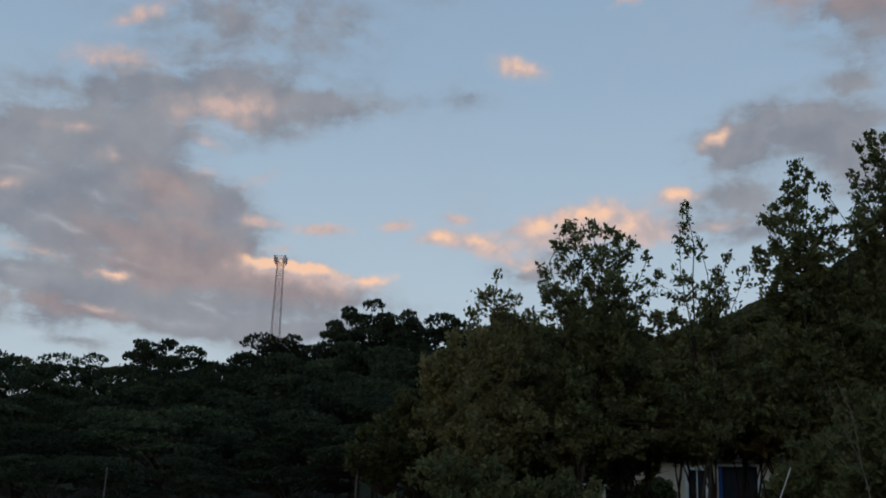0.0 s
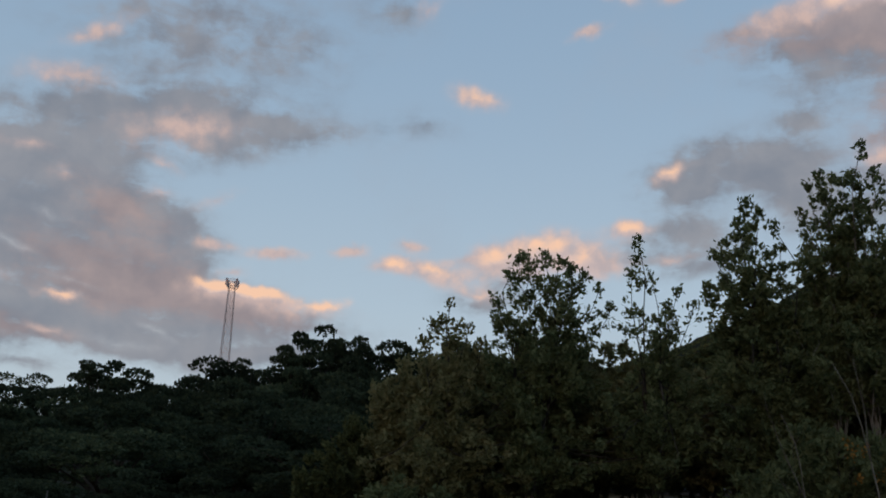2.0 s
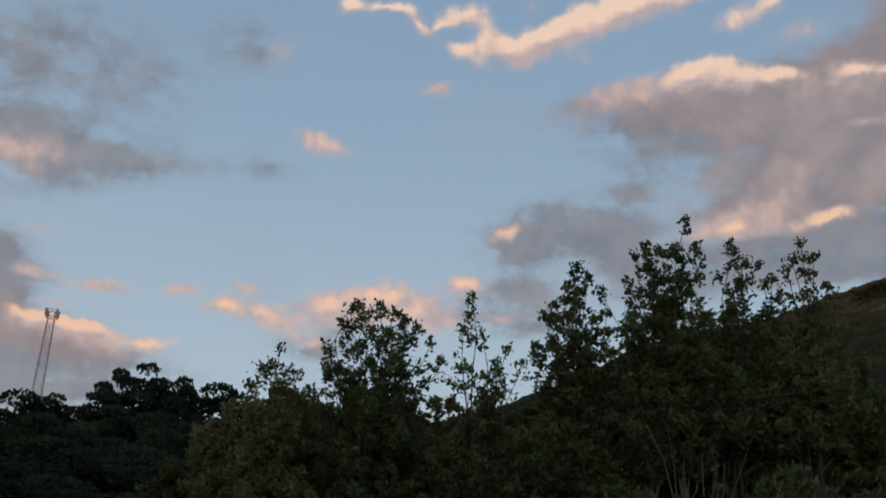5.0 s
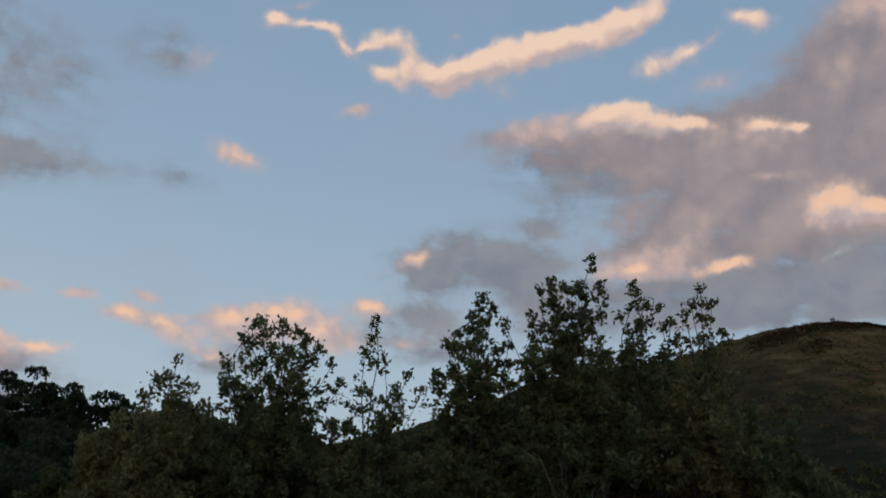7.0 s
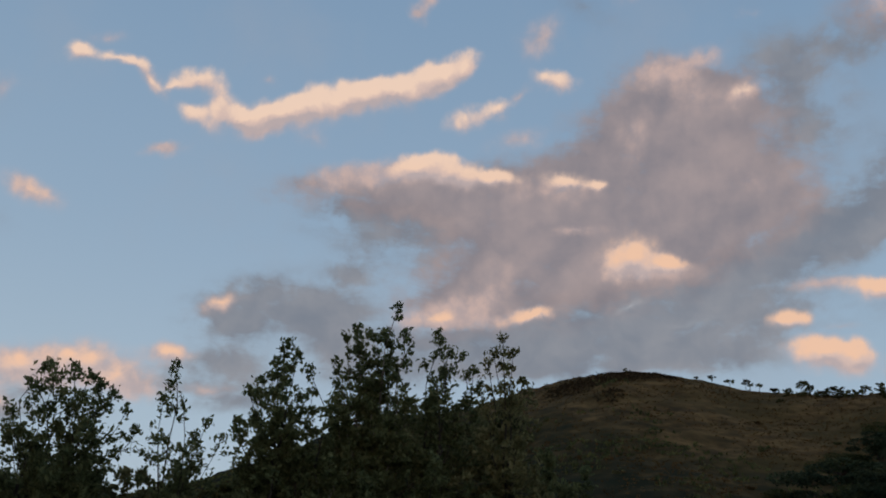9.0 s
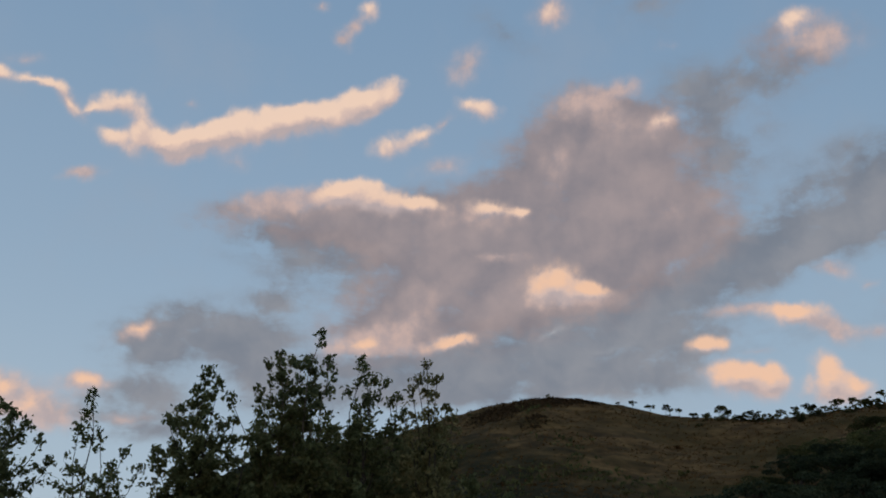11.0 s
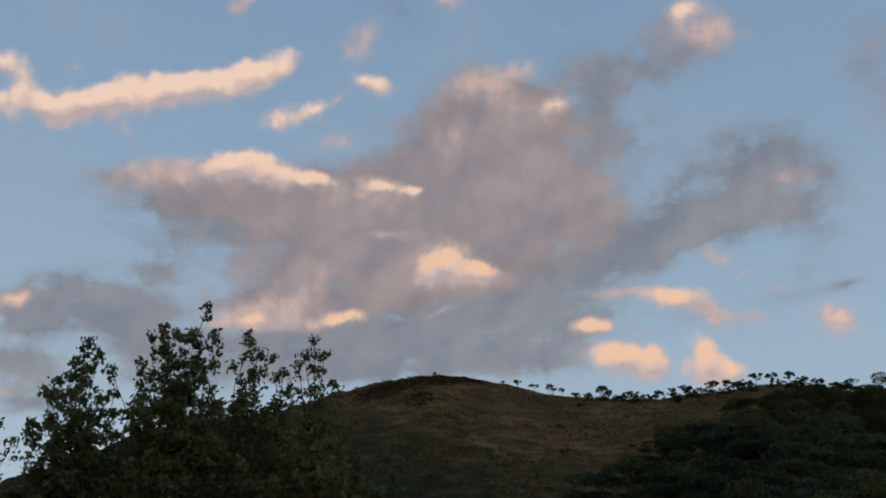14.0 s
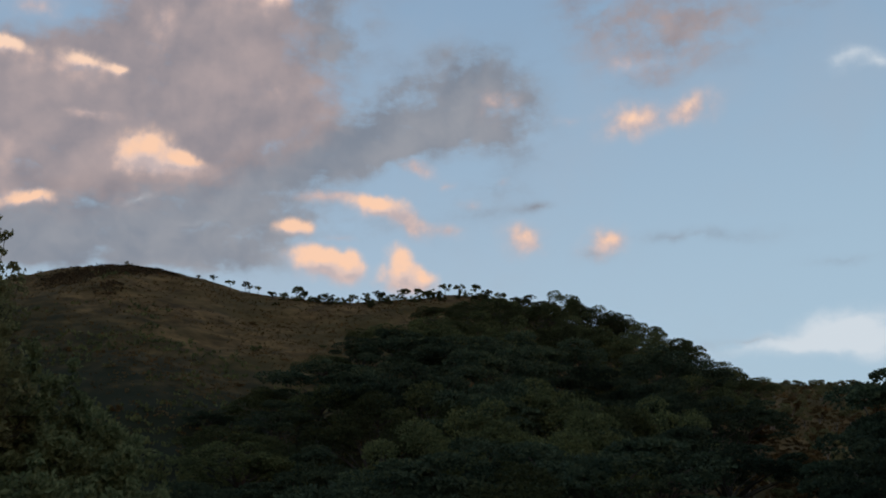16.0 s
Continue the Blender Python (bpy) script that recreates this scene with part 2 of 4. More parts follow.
pink(58.1, 21.6, 0.72, 0.26, -6, 0.3); grey(61.4, 21.5, 0.93, 0.26, 11, 0.35); grey(59.3, 26.9, 1.91, 1.48, 21, 0.3); pink(59.6, 27.0, 1.24, 0.99, -8, 0.25)
mauve(64.9, 32.9, 1.72, 1.84, -12, 0.35); grey(51.8, 20.7, 4.71, 1.20, -3, 0.2); mauve(70.4, 30.9, 4.01, 1.33, -7, 0.6); grey(70.0, 30.7, 4.69, 1.73, -7, 0.4)
mauve(68.5, 28.6, 3.17, 1.35, -6, 0.4); pink(67.6, 28.8, 1.41, 0.59, -5, 0.45); puff(67.5, 25.8, 1.50, 0.72, 9, 1); puff(71.0, 26.2, 1.21, 0.63, 7, 1)
pink(63.9, 26.0, 0.87, 0.24, -4, 0.3); grey(58.5, 28.5, 2.29, 1.38, -1, 0.5); grey(55.4, 25.8, 3.21, 1.11, 16, 0.6); grey(52.5, 24.6, 2.68, 0.68, 15, 0.6)
grey(60.3, 25.6, 1.96, 1.52, -2, 0.4); pink(59.5, 27.3, 0.75, 0.42, -2, 0.5); grey(59.1, 22.5, 1.66, 0.49, -2, 0.25); grey(58.5, 21.4, 1.32, 0.55, -1, 0.2)
puff(65.5, 19.6, 1.02, 0.61, 14, 1); grey(65.0, 18.9, 0.76, 0.31, -3, 0.35); grey(69.6, 19.6, 2.49, 0.33, -2, 0.25); grey(74.2, 19.1, 2.68, 0.41, -3, 0.15)
pale(80.1, 27.5, 1.41, 0.56, -1, 0.5); pale(79.3, 27.1, 0.62, 0.72, 60, 0.4); pale(81.4, 26.9, 1.04, 0.50, -11, 0.4); pale(77.9, 14.1, 2.64, 0.86, 6, 1)
pale(74.9, 13.3, 3.99, 0.58, 1, 0.8); pale(78.9, 12.9, 2.15, 0.80, -6, 0.9); grey(73.0, 13.6, 2.04, 0.18, -0, 0.35); grey(77.8, 17.4, 1.98, 0.26, -1, 0.2)
grey(77.8, 30.6, 1.25, 0.28, -10, 0.3)


nishita = WN.new("ShaderNodeTexSky")
nishita.sky_type, nishita.sun_disc = "NISHITA", False
nishita.sun_elevation, nishita.sun_rotation = radians(SUN_UP), radians(SUN_TURN)
nishita.air_density, nishita.dust_density, nishita.ozone_density = 1.0, 0.6, 2.0
deep = wmix(wstep(height, 14.0, 46.0), wmix(wstep(height, -2.0, 26.0), (0.45, 0.555, 0.625, 1), (0.308, 0.43, 0.555, 1)), (0.195, 0.318, 0.475, 1))
deep = wmix(wmath("MULTIPLY", wmath("MULTIPLY", wstep(azimuth, 40.0, 85.0), wstep(height, 36.0, 10.0)), 0.75), deep, (0.335, 0.495, 0.62, 1))
clear = wmix(0.85, wmix(1.0, nishita.outputs[0], (0.32, 0.2, 0.18, 1), "MULTIPLY"), deep)

puffs = wnoise(flat, 0.42, 4.0, 0.52).outputs["Fac"]
fine = wnoise(flat, 1.5, 4.0, 0.55).outputs["Fac"]
cells = WN.new("ShaderNodeTexVoronoi")
cells.voronoi_dimensions, cells.feature = "2D", "SMOOTH_F1"
wire(cells, Vector=bent(flat, 0.9, 0.7), Scale=0.85, Smoothness=0.35)
billow = wmath("SUBTRACT", 0.46, cells.outputs["Distance"])
# soft clouds fray in long wisps, lit crests swell in round heads
wisp_way = wire(WN.new("ShaderNodeMapping"), Vector=ragged, Rotation=(0, 0, radians(10)), Scale=(0.55, 1.5, 1.0)).outputs[0]
rising = wire(WN.new("ShaderNodeMapping"), Vector=ragged, Rotation=(0, 0, radians(-38)), Scale=(0.6, 1.5, 1.0)).outputs[0]
wisps = wmix(wstep(azimuth, 43.0, 50.0), wnoise(wisp_way, 0.55, 5.0, 0.56).outputs["Fac"], wnoise(rising, 0.5, 5.0, 0.56).outputs["Fac"])
soft_edge = wmath("MULTIPLY_ADD", wmath("SUBTRACT", wisps, 0.5), 1.5, wmath("MULTIPLY_ADD", wmath("SUBTRACT", puffs, 0.5), 0.9, wmath("MULTIPLY", wmath("SUBTRACT", fine, 0.5), 0.45)))
round_edge = wmath("MULTIPLY_ADD", wmath("SUBTRACT", puffs, 0.5), 0.8, wmath("MULTIPLY_ADD", wmath("SUBTRACT", fine, 0.5), 0.6, wmath("MULTIPLY", billow, 0.6)))


def thickness(kind, lo, hi, edge, ragged_by=1.0, most=1.0):
    f = wmath("MINIMUM", field[kind], most)
    body = wmath("MULTIPLY_ADD", wmath("MULTIPLY", edge, wmath("MINIMUM", wmath("MULTIPLY", f, 1.5), 0.6)), ragged_by, f)
    return wstep(body, lo, hi)


# rolls of the clouds: the side towards the low light is warmer, the far side blue grey
lean_on = WN.new("ShaderNodeVectorMath")
lean_on.operation = "ADD"
wire(lean_on, i0=ragged, i1=(-0.5, 1.0, 0.0))
here, there = wnoise(ragged, 0.2, 4.0, 0.5).outputs["Fac"], wnoise(lean_on.outputs[0], 0.2, 4.0, 0.5).outputs["Fac"]
emboss = wstep(wmath("MULTIPLY_ADD", wmath("SUBTRACT", here, there), 1.6, wmath("MULTIPLY", wmath("SUBTRACT", wisps, 0.5), 0.25)), -0.42, 0.42)
rolls = wmath("MULTIPLY_ADD", emboss, 0.75, wmath("MULTIPLY", wstep(wmath("MULTIPLY_ADD", billow, 0.15, puffs), 0.3, 0.7), 0.25))
veil = wstep(wnoise(bent(flat, 0.2, 2.0), 0.09, 5.0, 0.6).outputs["Fac"], 0.46, 0.72)
clear = wmix(wmath("MULTIPLY", veil, 0.2), clear, (0.33, 0.36, 0.42, 1))
sky = wmix(wmath("MULTIPLY", thickness("grey", 0.0, 0.66, soft_edge, 1.55, 0.75), 0.92), clear, wmix(emboss, (0.172, 0.194, 0.238, 1), (0.278, 0.280, 0.306, 1)))
sky = wmix(wmath("MULTIPLY", thickness("mauve", 0.05, 0.74, soft_edge, 1.2, 0.85), 0.94), sky, wmix(rolls, (0.205, 0.190, 0.216, 1), (0.375, 0.300, 0.296, 1)))
sky = wmix(wmath("MULTIPLY", thickness("pink", 0.03, 0.78, round_edge, 0.9), 0.85), sky, wmix(wstep(wmath("MULTIPLY_ADD", billow, 0.3, fine), 0.3, 0.72), (0.46, 0.365, 0.36, 1), (0.59, 0.43, 0.385, 1)))
crest = wmath("ADD", wmath("SUBTRACT", field["lit"], field["lit_above"]), wmath("MULTIPLY_ADD", wmath("SUBTRACT", fine, 0.5), 0.7, wmath("MULTIPLY", billow, 0.4)))
top = wmix(wstep(height, 23.0, 31.0), (0.86, 0.545, 0.375, 1), (0.86, 0.625, 0.485, 1))
warm = wmix(wstep(crest, -0.5, 0.02), (0.47, 0.39, 0.39, 1), (0.66, 0.49, 0.43, 1))
warm = wmix(wstep(crest, -0.08, 0.5), warm, top)
sky = wmix(wmath("MULTIPLY", thickness("lit", 0.08, 0.62, round_edge), 0.94), sky, warm)
sky = wmix(wmath("MULTIPLY", thickness("pale", 0.04, 0.8, soft_edge), 0.8), sky, (0.60, 0.64, 0.68, 1))
wire(WN.new("ShaderNodeOutputWorld"), Surface=wire(WN.new("ShaderNodeBackground"), Color=sky, Strength=1.0).outputs[0])
world.cycles.sampling_method, world.cycles.sample_map_resolution = "MANUAL", 512

sun = new("sun", bpy.data.lights.new("sun", "SUN"))
sun.data.energy, sun.data.angle, sun.data.color = 0.12, radians(12), (1.0, 0.72, 0.5)
_a, _e = radians(SUN_TURN), radians(14)
sun.matrix_world = look((0, 0, 60), Vector((0, 0, 60)) - Vector((math.sin(_a) * math.cos(_e), math.cos(_a) * math.cos(_e), math.sin(_e))))


# ---------------------------------------------------------------- materials
def material(name, colours, scale=4.0, rough=0.85, bump=0.3, bump_scale=None, per_piece=0.0, metal=0.0, spec=0.25, translucent=0.0, stretch=(1, 1, 1), big=None, per_thing=0.0, cover=None):
    """colours: stops of a ramp over noise; per_piece: how much each leaf or island varies; big: (scale, colour, amount) of large stains"""
    m = bpy.data.materials.new(name)
    m.use_nodes = True
    n, l = m.node_tree.nodes, m.node_tree.links
    b = n["Principled BSDF"]
    tc = n.new("ShaderNodeTexCoord")
    mp = n.new("ShaderNodeMapping")
    mp.inputs["Scale"].default_value = stretch
    l.new(tc.outputs["Object"], mp.inputs[0])
    no = n.new("ShaderNodeTexNoise")
    no.inputs["Scale"].default_value, no.inputs["Detail"].default_value, no.inputs["Roughness"].default_value = scale, 6, 0.62
    l.new(mp.outputs[0], no.inputs["Vector"])
    ramp = n.new("ShaderNodeValToRGB")
    while len(ramp.color_ramp.elements) < len(colours):
        ramp.color_ramp.elements.new(0.5)
    for i, c in enumerate(colours):
        e = ramp.color_ramp.elements[i]
        e.position, e.color = 0.3 + 0.4 * i / max(1, len(colours) - 1), (*c, 1)
    fac = no.outputs["Fac"]
    if per_piece:
        geo = n.new("ShaderNodeNewGeometry")
        mad = n.new("ShaderNodeMath")
        mad.operation = "MULTIPLY_ADD"
        mad.inputs[1].default_value = per_piece
        l.new(geo.outputs["Random Per Island"], mad.inputs[0])
        sb = n.new("ShaderNodeMath")
        sb.operation = "SUBTRACT"
        l.new(fac, sb.inputs[0])
        sb.inputs[1].default_value = per_piece * 0.5
        l.new(sb.outputs[0], mad.inputs[2])
        fac = mad.outputs[0]
    l.new(fac, ramp.inputs[0])
    colour = ramp.outputs[0]
    if big:
        bn = n.new("ShaderNodeTexNoise")
        bn.inputs["Scale"].default_value, bn.inputs["Detail"].default_value = big[0], 4
        l.new(mp.outputs[0], bn.inputs["Vector"])
        mr = n.new("ShaderNodeMapRange")
        mr.inputs[1].default_value, mr.inputs[2].default_value, mr.inputs[4].default_value = 0.42, 0.62, big[2]
        l.new(bn.outputs["Fac"], mr.inputs[0])
        mx = n.new("ShaderNodeMix")
        mx.data_type = "RGBA"
        l.new(mr.outputs[0], mx.inputs[0])
        l.new(colour, mx.inputs[6])
        mx.inputs[7].default_value = (*big[1], 1)
        colour = mx.outputs[2]
    if cover:      # (x from, x to, colour): plants that take over towards one side, self-shade in the colour
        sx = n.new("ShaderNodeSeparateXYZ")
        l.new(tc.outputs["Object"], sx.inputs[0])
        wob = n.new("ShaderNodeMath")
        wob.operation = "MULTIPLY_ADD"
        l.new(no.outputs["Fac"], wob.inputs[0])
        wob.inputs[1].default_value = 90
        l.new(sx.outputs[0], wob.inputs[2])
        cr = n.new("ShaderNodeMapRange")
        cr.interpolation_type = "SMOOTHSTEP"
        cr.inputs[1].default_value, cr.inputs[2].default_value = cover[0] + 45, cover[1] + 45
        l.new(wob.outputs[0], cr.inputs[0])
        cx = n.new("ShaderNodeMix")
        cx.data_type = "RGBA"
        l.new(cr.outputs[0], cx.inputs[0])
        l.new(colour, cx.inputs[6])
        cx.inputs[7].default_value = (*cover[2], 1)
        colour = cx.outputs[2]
    if per_thing:
        oi = n.new("ShaderNodeObjectInfo")
        vr = n.new("ShaderNodeMapRange")
        vr.inputs[3].default_value, vr.inputs[4].default_value = 1 - per_thing, 1 + per_thing
        l.new(oi.outputs["Random"], vr.inputs[0])
        hs = n.new("ShaderNodeHueSaturation")
        l.new(vr.outputs[0], hs.inputs["Value"])
        l.new(colour, hs.inputs["Color"])
        colour = hs.outputs[0]
    l.new(colour, b.inputs["Base Color"])
    b.inputs["Roughness"].default_value, b.inputs["Metallic"].default_value = rough, metal
    b.inputs["Specular IOR Level"].default_value = spec
    if bump:
        bp = n.new("ShaderNodeBump")
        bp.inputs["Strength"].default_value = bump
        bs = n.new("ShaderNodeTexNoise")
        bs.inputs["Scale"].default_value, bs.inputs["Detail"].default_value = bump_scale or scale * 3, 5
        l.new(mp.outputs[0], bs.inputs["Vector"])
        l.new(bs.outputs["Fac"], bp.inputs["Height"])
        l.new(bp.outputs[0], b.inputs["Normal"])
    if translucent:
        tr = n.new("ShaderNodeBsdfTranslucent")
        l.new(colour, tr.inputs["Color"])
        ms = n.new("ShaderNodeMixShader")
        ms.inputs[0].default_value = translucent
        out = n["Material Output"]
        l.new(b.outputs[0], ms.inputs[1])
        l.new(tr.outputs[0], ms.inputs[2])
        l.new(ms.outputs[0], out.inputs["Surface"])
    return m


LEAF = material("leaf_green", [(0.090, 0.104, 0.048), (0.145, 0.160, 0.070), (0.21, 0.215, 0.096)], 0.5, 0.8, 0, per_piece=0.4, translucent=0.5, spec=0.08)
LEAF_OLIVE = material("leaf_olive", [(0.125, 0.120, 0.054), (0.19, 0.174, 0.076), (0.26, 0.226, 0.104)], 0.5, 0.8, 0, per_piece=0.4, translucent=0.4, spec=0.08)
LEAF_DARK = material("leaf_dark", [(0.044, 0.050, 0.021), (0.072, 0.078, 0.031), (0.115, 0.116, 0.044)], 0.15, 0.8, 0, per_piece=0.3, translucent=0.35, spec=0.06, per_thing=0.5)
# darker copy of LEAF_DARK: how dark the woods look is put into the colour
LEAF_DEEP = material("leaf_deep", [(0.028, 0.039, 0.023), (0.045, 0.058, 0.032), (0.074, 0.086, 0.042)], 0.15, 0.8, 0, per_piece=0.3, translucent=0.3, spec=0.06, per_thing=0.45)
LEAF_DRY = material("leaf_dry", [(0.062, 0.038, 0.015), (0.105, 0.064, 0.024), (0.165, 0.108, 0.045)], 0.12, 0.8, 0, per_piece=0.12, translucent=0.2, spec=0.08)
LEAF_BROWN = material("leaf_brown", [(0.026, 0.019, 0.011), (0.044, 0.031, 0.017), (0.07, 0.05, 0.027)], 0.12, 0.85, 0, per_piece=0.15, spec=0.05)
BLOSSOM = material("orange_blossom", [(0.30, 0.13, 0.03), (0.42, 0.21, 0.05)], 6.0, 0.7, 0, per_piece=0.3, translucent=0.3, spec=0.1)
BARK = material("bark_grey", [(0.10, 0.08, 0.06), (0.17, 0.14, 0.11), (0.26, 0.22, 0.18)], 3.0, 0.9, 0.5, stretch=(1, 1, 0.25))
BARK_PALE = material("bark_pale", [(0.09, 0.072, 0.055), (0.15, 0.122, 0.096), (0.22, 0.18, 0.145)], 3.0, 0.9, 0.5, stretch=(1, 1, 0.25))
BARK_DARK = material("bark_dark", [(0.035, 0.028, 0.022), (0.07, 0.055, 0.042)], 3.0, 0.9, 0.5, stretch=(1, 1, 0.25))
# cover: green scrub, with the shade between its plants put into the colour
GRASS = material("dry_grass_hill", [(0.046, 0.027, 0.012), (0.112, 0.066, 0.026), (0.20, 0.122, 0.050)], 0.16, 0.95, 0.9, 0.7, spec=0.05,
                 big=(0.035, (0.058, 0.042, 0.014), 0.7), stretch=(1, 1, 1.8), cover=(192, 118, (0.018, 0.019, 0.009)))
STEEL = material("galvanised_steel", [(0.36, 0.29, 0.28), (0.50, 0.41, 0.40)], 1.5, 0.55, 0.1, metal=0.3)
WALL = material("cream_plaster", [(0.58, 0.45, 0.31), (0.68, 0.54, 0.39), (0.74, 0.61, 0.46)], 1.2, 0.9, 0.2, big=(0.5, (0.45, 0.38, 0.28), 0.5))
WHITE = material("white_paint", [(0.62, 0.60, 0.55), (0.78, 0.76, 0.72)], 2.0, 0.6, 0.1)
BLUE = material("blue_paint", [(0.02, 0.05, 0.16), (0.03, 0.08, 0.24)], 2.0, 0.5, 0.1)
ROOF = material("rusted_sheet_roof", [(0.035, 0.024, 0.02), (0.06, 0.04, 0.032), (0.09, 0.065, 0.055)], 1.5, 0.75, 0.2)
DARK = material("interior_shade", [(0.012, 0.012, 0.014), (0.02, 0.02, 0.024)], 2.0, 0.7, 0)
POST = material("weathered_post", [(0.07, 0.066, 0.06), (0.13, 0.12, 0.11)], 3.0, 0.8, 0.3)


# ---------------------------------------------------------------- mesh helpers
def mesh_of(name, verts, faces, mat, smooth=False):
    me = bpy.data.meshes.new(name)
    me.from_pydata([tuple(v) for v in verts] if not isinstance(verts, np.ndarray) else verts.tolist(), [], faces if isinstance(faces, list) else faces.tolist())
    me.materials.append(mat)
    if smooth:
        me.polygons.foreach_set("use_smooth", [True] * len(me.polygons))
    me.update()
    return me


def part(name, me, parent, label=""):
    ob = new(name, me)
    ob.parent = parent
    return tagged(ob, label)


def tube(path, radii, sides=6):
    """verts and faces of a tapered tube along a path"""
    path = [Vector(p) for p in path]
    v, fc = [], []
    for i, p in enumerate(path):
        d = (path[min(i + 1, len(path) - 1)] - path[max(i - 1, 0)]).normalized()
        a = d.orthogonal().normalized()
        b = d.cross(a)
        for k in range(sides):
            w = 2 * math.pi * k / sides
            v.append(p + (a * math.cos(w) + b * math.sin(w)) * radii[i])
    for i in range(len(path) - 1):
        for k in range(sides):
            j = (k + 1) % sides
            fc.append((i * sides + k, i * sides + j, (i + 1) * sides + j, (i + 1) * sides + k))
    fc.append(tuple(range(sides - 1, -1, -1)))
    fc.append(tuple((len(path) - 1) * sides + k for k in range(sides)))
    return v, fc


class Bag:
    """collects pieces into one mesh"""
    def __init__(self):
        self.v, self.f = [], []

    def add(self, vf):
        o = len(self.v)
        self.v += vf[0]
        self.f += [tuple(i + o for i in q) for q in vf[1]]

    def box(self, lo, hi):
        (a, b, c), (x, y, z) = lo, hi
        self.add(([(a, b, c), (x, b, c), (x, y, c), (a, y, c), (a, b, z), (x, b, z), (x, y, z), (a, y, z)],
                  [(3, 2, 1, 0), (4, 5, 6, 7), (0, 1, 5, 4), (1, 2, 6, 5), (2, 3, 7, 6), (3, 0, 4, 7)]))

    def mesh(self, name, mat, smooth=False):
        return mesh_of(name, self.v, self.f, mat, smooth)


def leaf_sheet(rs, centres, out, size, slim=0.45, droop=0.0):
    """leaves as folded rhombs at centres, each turned at random but leaning along out"""
    n = len(centres)
    d = out + rs.normal(0, 0.75, (n, 3))
    d[:, 2] -= droop
    d /= np.linalg.norm(d, axis=1, keepdims=True) + 1e-9
    s = rs.normal(0, 1, (n, 3))
    s -= d * (s * d).sum(1, keepdims=True)
    s /= np.linalg.norm(s, axis=1, keepdims=True) + 1e-9
    k = np.cross(d, s)
    L = (size * rs.uniform(0.6, 1.35, n))[:, None]
    w = L * slim * rs.uniform(0.7, 1.2, n)[:, None]
    base, tip = centres - d * L * 0.5, centres + d * L * 0.5
    mid = centres + k * w * 0.25
    v = np.stack([base, mid + s * w * 0.5, tip, mid - s * w * 0.5], 1).reshape(-1, 3)
    i = np.arange(n)[:, None] * 4
    return v, np.concatenate([i, i + 1, i + 2, i + 3], 1)


# ---------------------------------------------------------------- ground: a valley floor with hills round it
RIDGE = [(-20, 0.16), (-5, 1.93), (8, 2.24), (18, 4.45), (28, 6.55), (38, 9.6), (48, 7.1), (58, 8.7), (68, 5.6), (80, 4.82), (94, 4.5), (110, 3.0)]
FOOT, CREST = 85.0, 330.0


def ridge_height(az):
    """how high the crest stands, for a compass angle in degrees"""
    el = 5.0 + sum(w * math.exp(-((az - c) / 8.5) ** 2) for c, w in RIDGE) + 0.9 * math.exp(-((az - 24) / 4.2) ** 2)
    return math.tan(radians(el)) * CREST


def ground_z(x, y):
    r = math.hypot(x, y)
    az = math.degrees(math.atan2(x, y))
    h = ridge_height(az)
    if r < FOOT:
        z = 0.0
    elif r < CREST:
        u = (r - FOOT) / (CREST - FOOT)
        z = h * (u ** 1.25 * (1 - u ** 8) + (1 - (1 - u) * 0.9) * u ** 8)
    else:
        u = min(1.0, (r - CREST) / 500)
        z = h * (1 - 0.45 * u * u * (3 - 2 * u)) - (0 if u < 1 else (r - CREST - 500) * 0.02)
    rough = min(1.0, max(0.0, (r - 20) / 120))
    lump = noise.fractal(Vector((x / 28, y / 28, 3.3)), 0.6, 2.1, 5) * 1.3 + noise.noise(Vector((x / 4.5, y / 4.5, 1.7))) * 0.28
    if r > CREST:
        lump *= max(0.2, 1 - (r - CREST) / 60)
    return z + lump * rough


def build_ground():
    azs = [a * 0.3 - 32 for a in range(0, 400)] + [88 + a * 2.0 for a in range(0, 120)]
    rs = [0.6, 3, 7, 12, 20, 30, 42, 55, 68, 80] + [85 + 3.5 * i for i in range(0, 71)] + [336, 345, 360, 385, 420, 480, 560, 660, 800, 1100, 1600, 2400, 3500]
    n, v, fc = len(azs), [(0, 0, 0)], []
    for r in rs:
        for a in azs:
            x, y = r * math.sin(radians(a)), r * math.cos(radians(a))
            v.append((x, y, ground_z(x, y)))
    for k in range(n):
        fc.append((0, 1 + (k + 1) % n, 1 + k))
    for i in range(len(rs) - 1):
        for k in range(n):
            j = (k + 1) % n
            fc.append((1 + i * n + k, 1 + i * n + j, 1 + (i + 1) * n + j, 1 + (i + 1) * n + k))
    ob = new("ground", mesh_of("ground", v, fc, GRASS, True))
    tagged(ob, "valley floor rising to a hill of dry brown grass", "ground", kind="structure")


build_ground()


def at(az, r):
    x, y = r * math.sin(radians(az)), r * math.cos(radians(az))
    return Vector((x, y, ground_z(x, y)))


# ---------------------------------------------------------------- trees
def shoot_path(rs, foot, tip, steps=9, wander=0.25, bend=0.55):
    foot, tip = np.array(foot, float), np.array(tip, float)
    u = np.linspace(0, 1, steps)[:, None]
    side = (tip - foot) * np.array([1, 1, 0])
    p = foot + (tip - foot) * u - side * (u * (1 - u)) * bend
    p[1:-1] += np.cumsum(rs.normal(0, wander, (steps - 2, 3)) * np.array([1, 1, 0.3]), 0) * 0.35
    return p


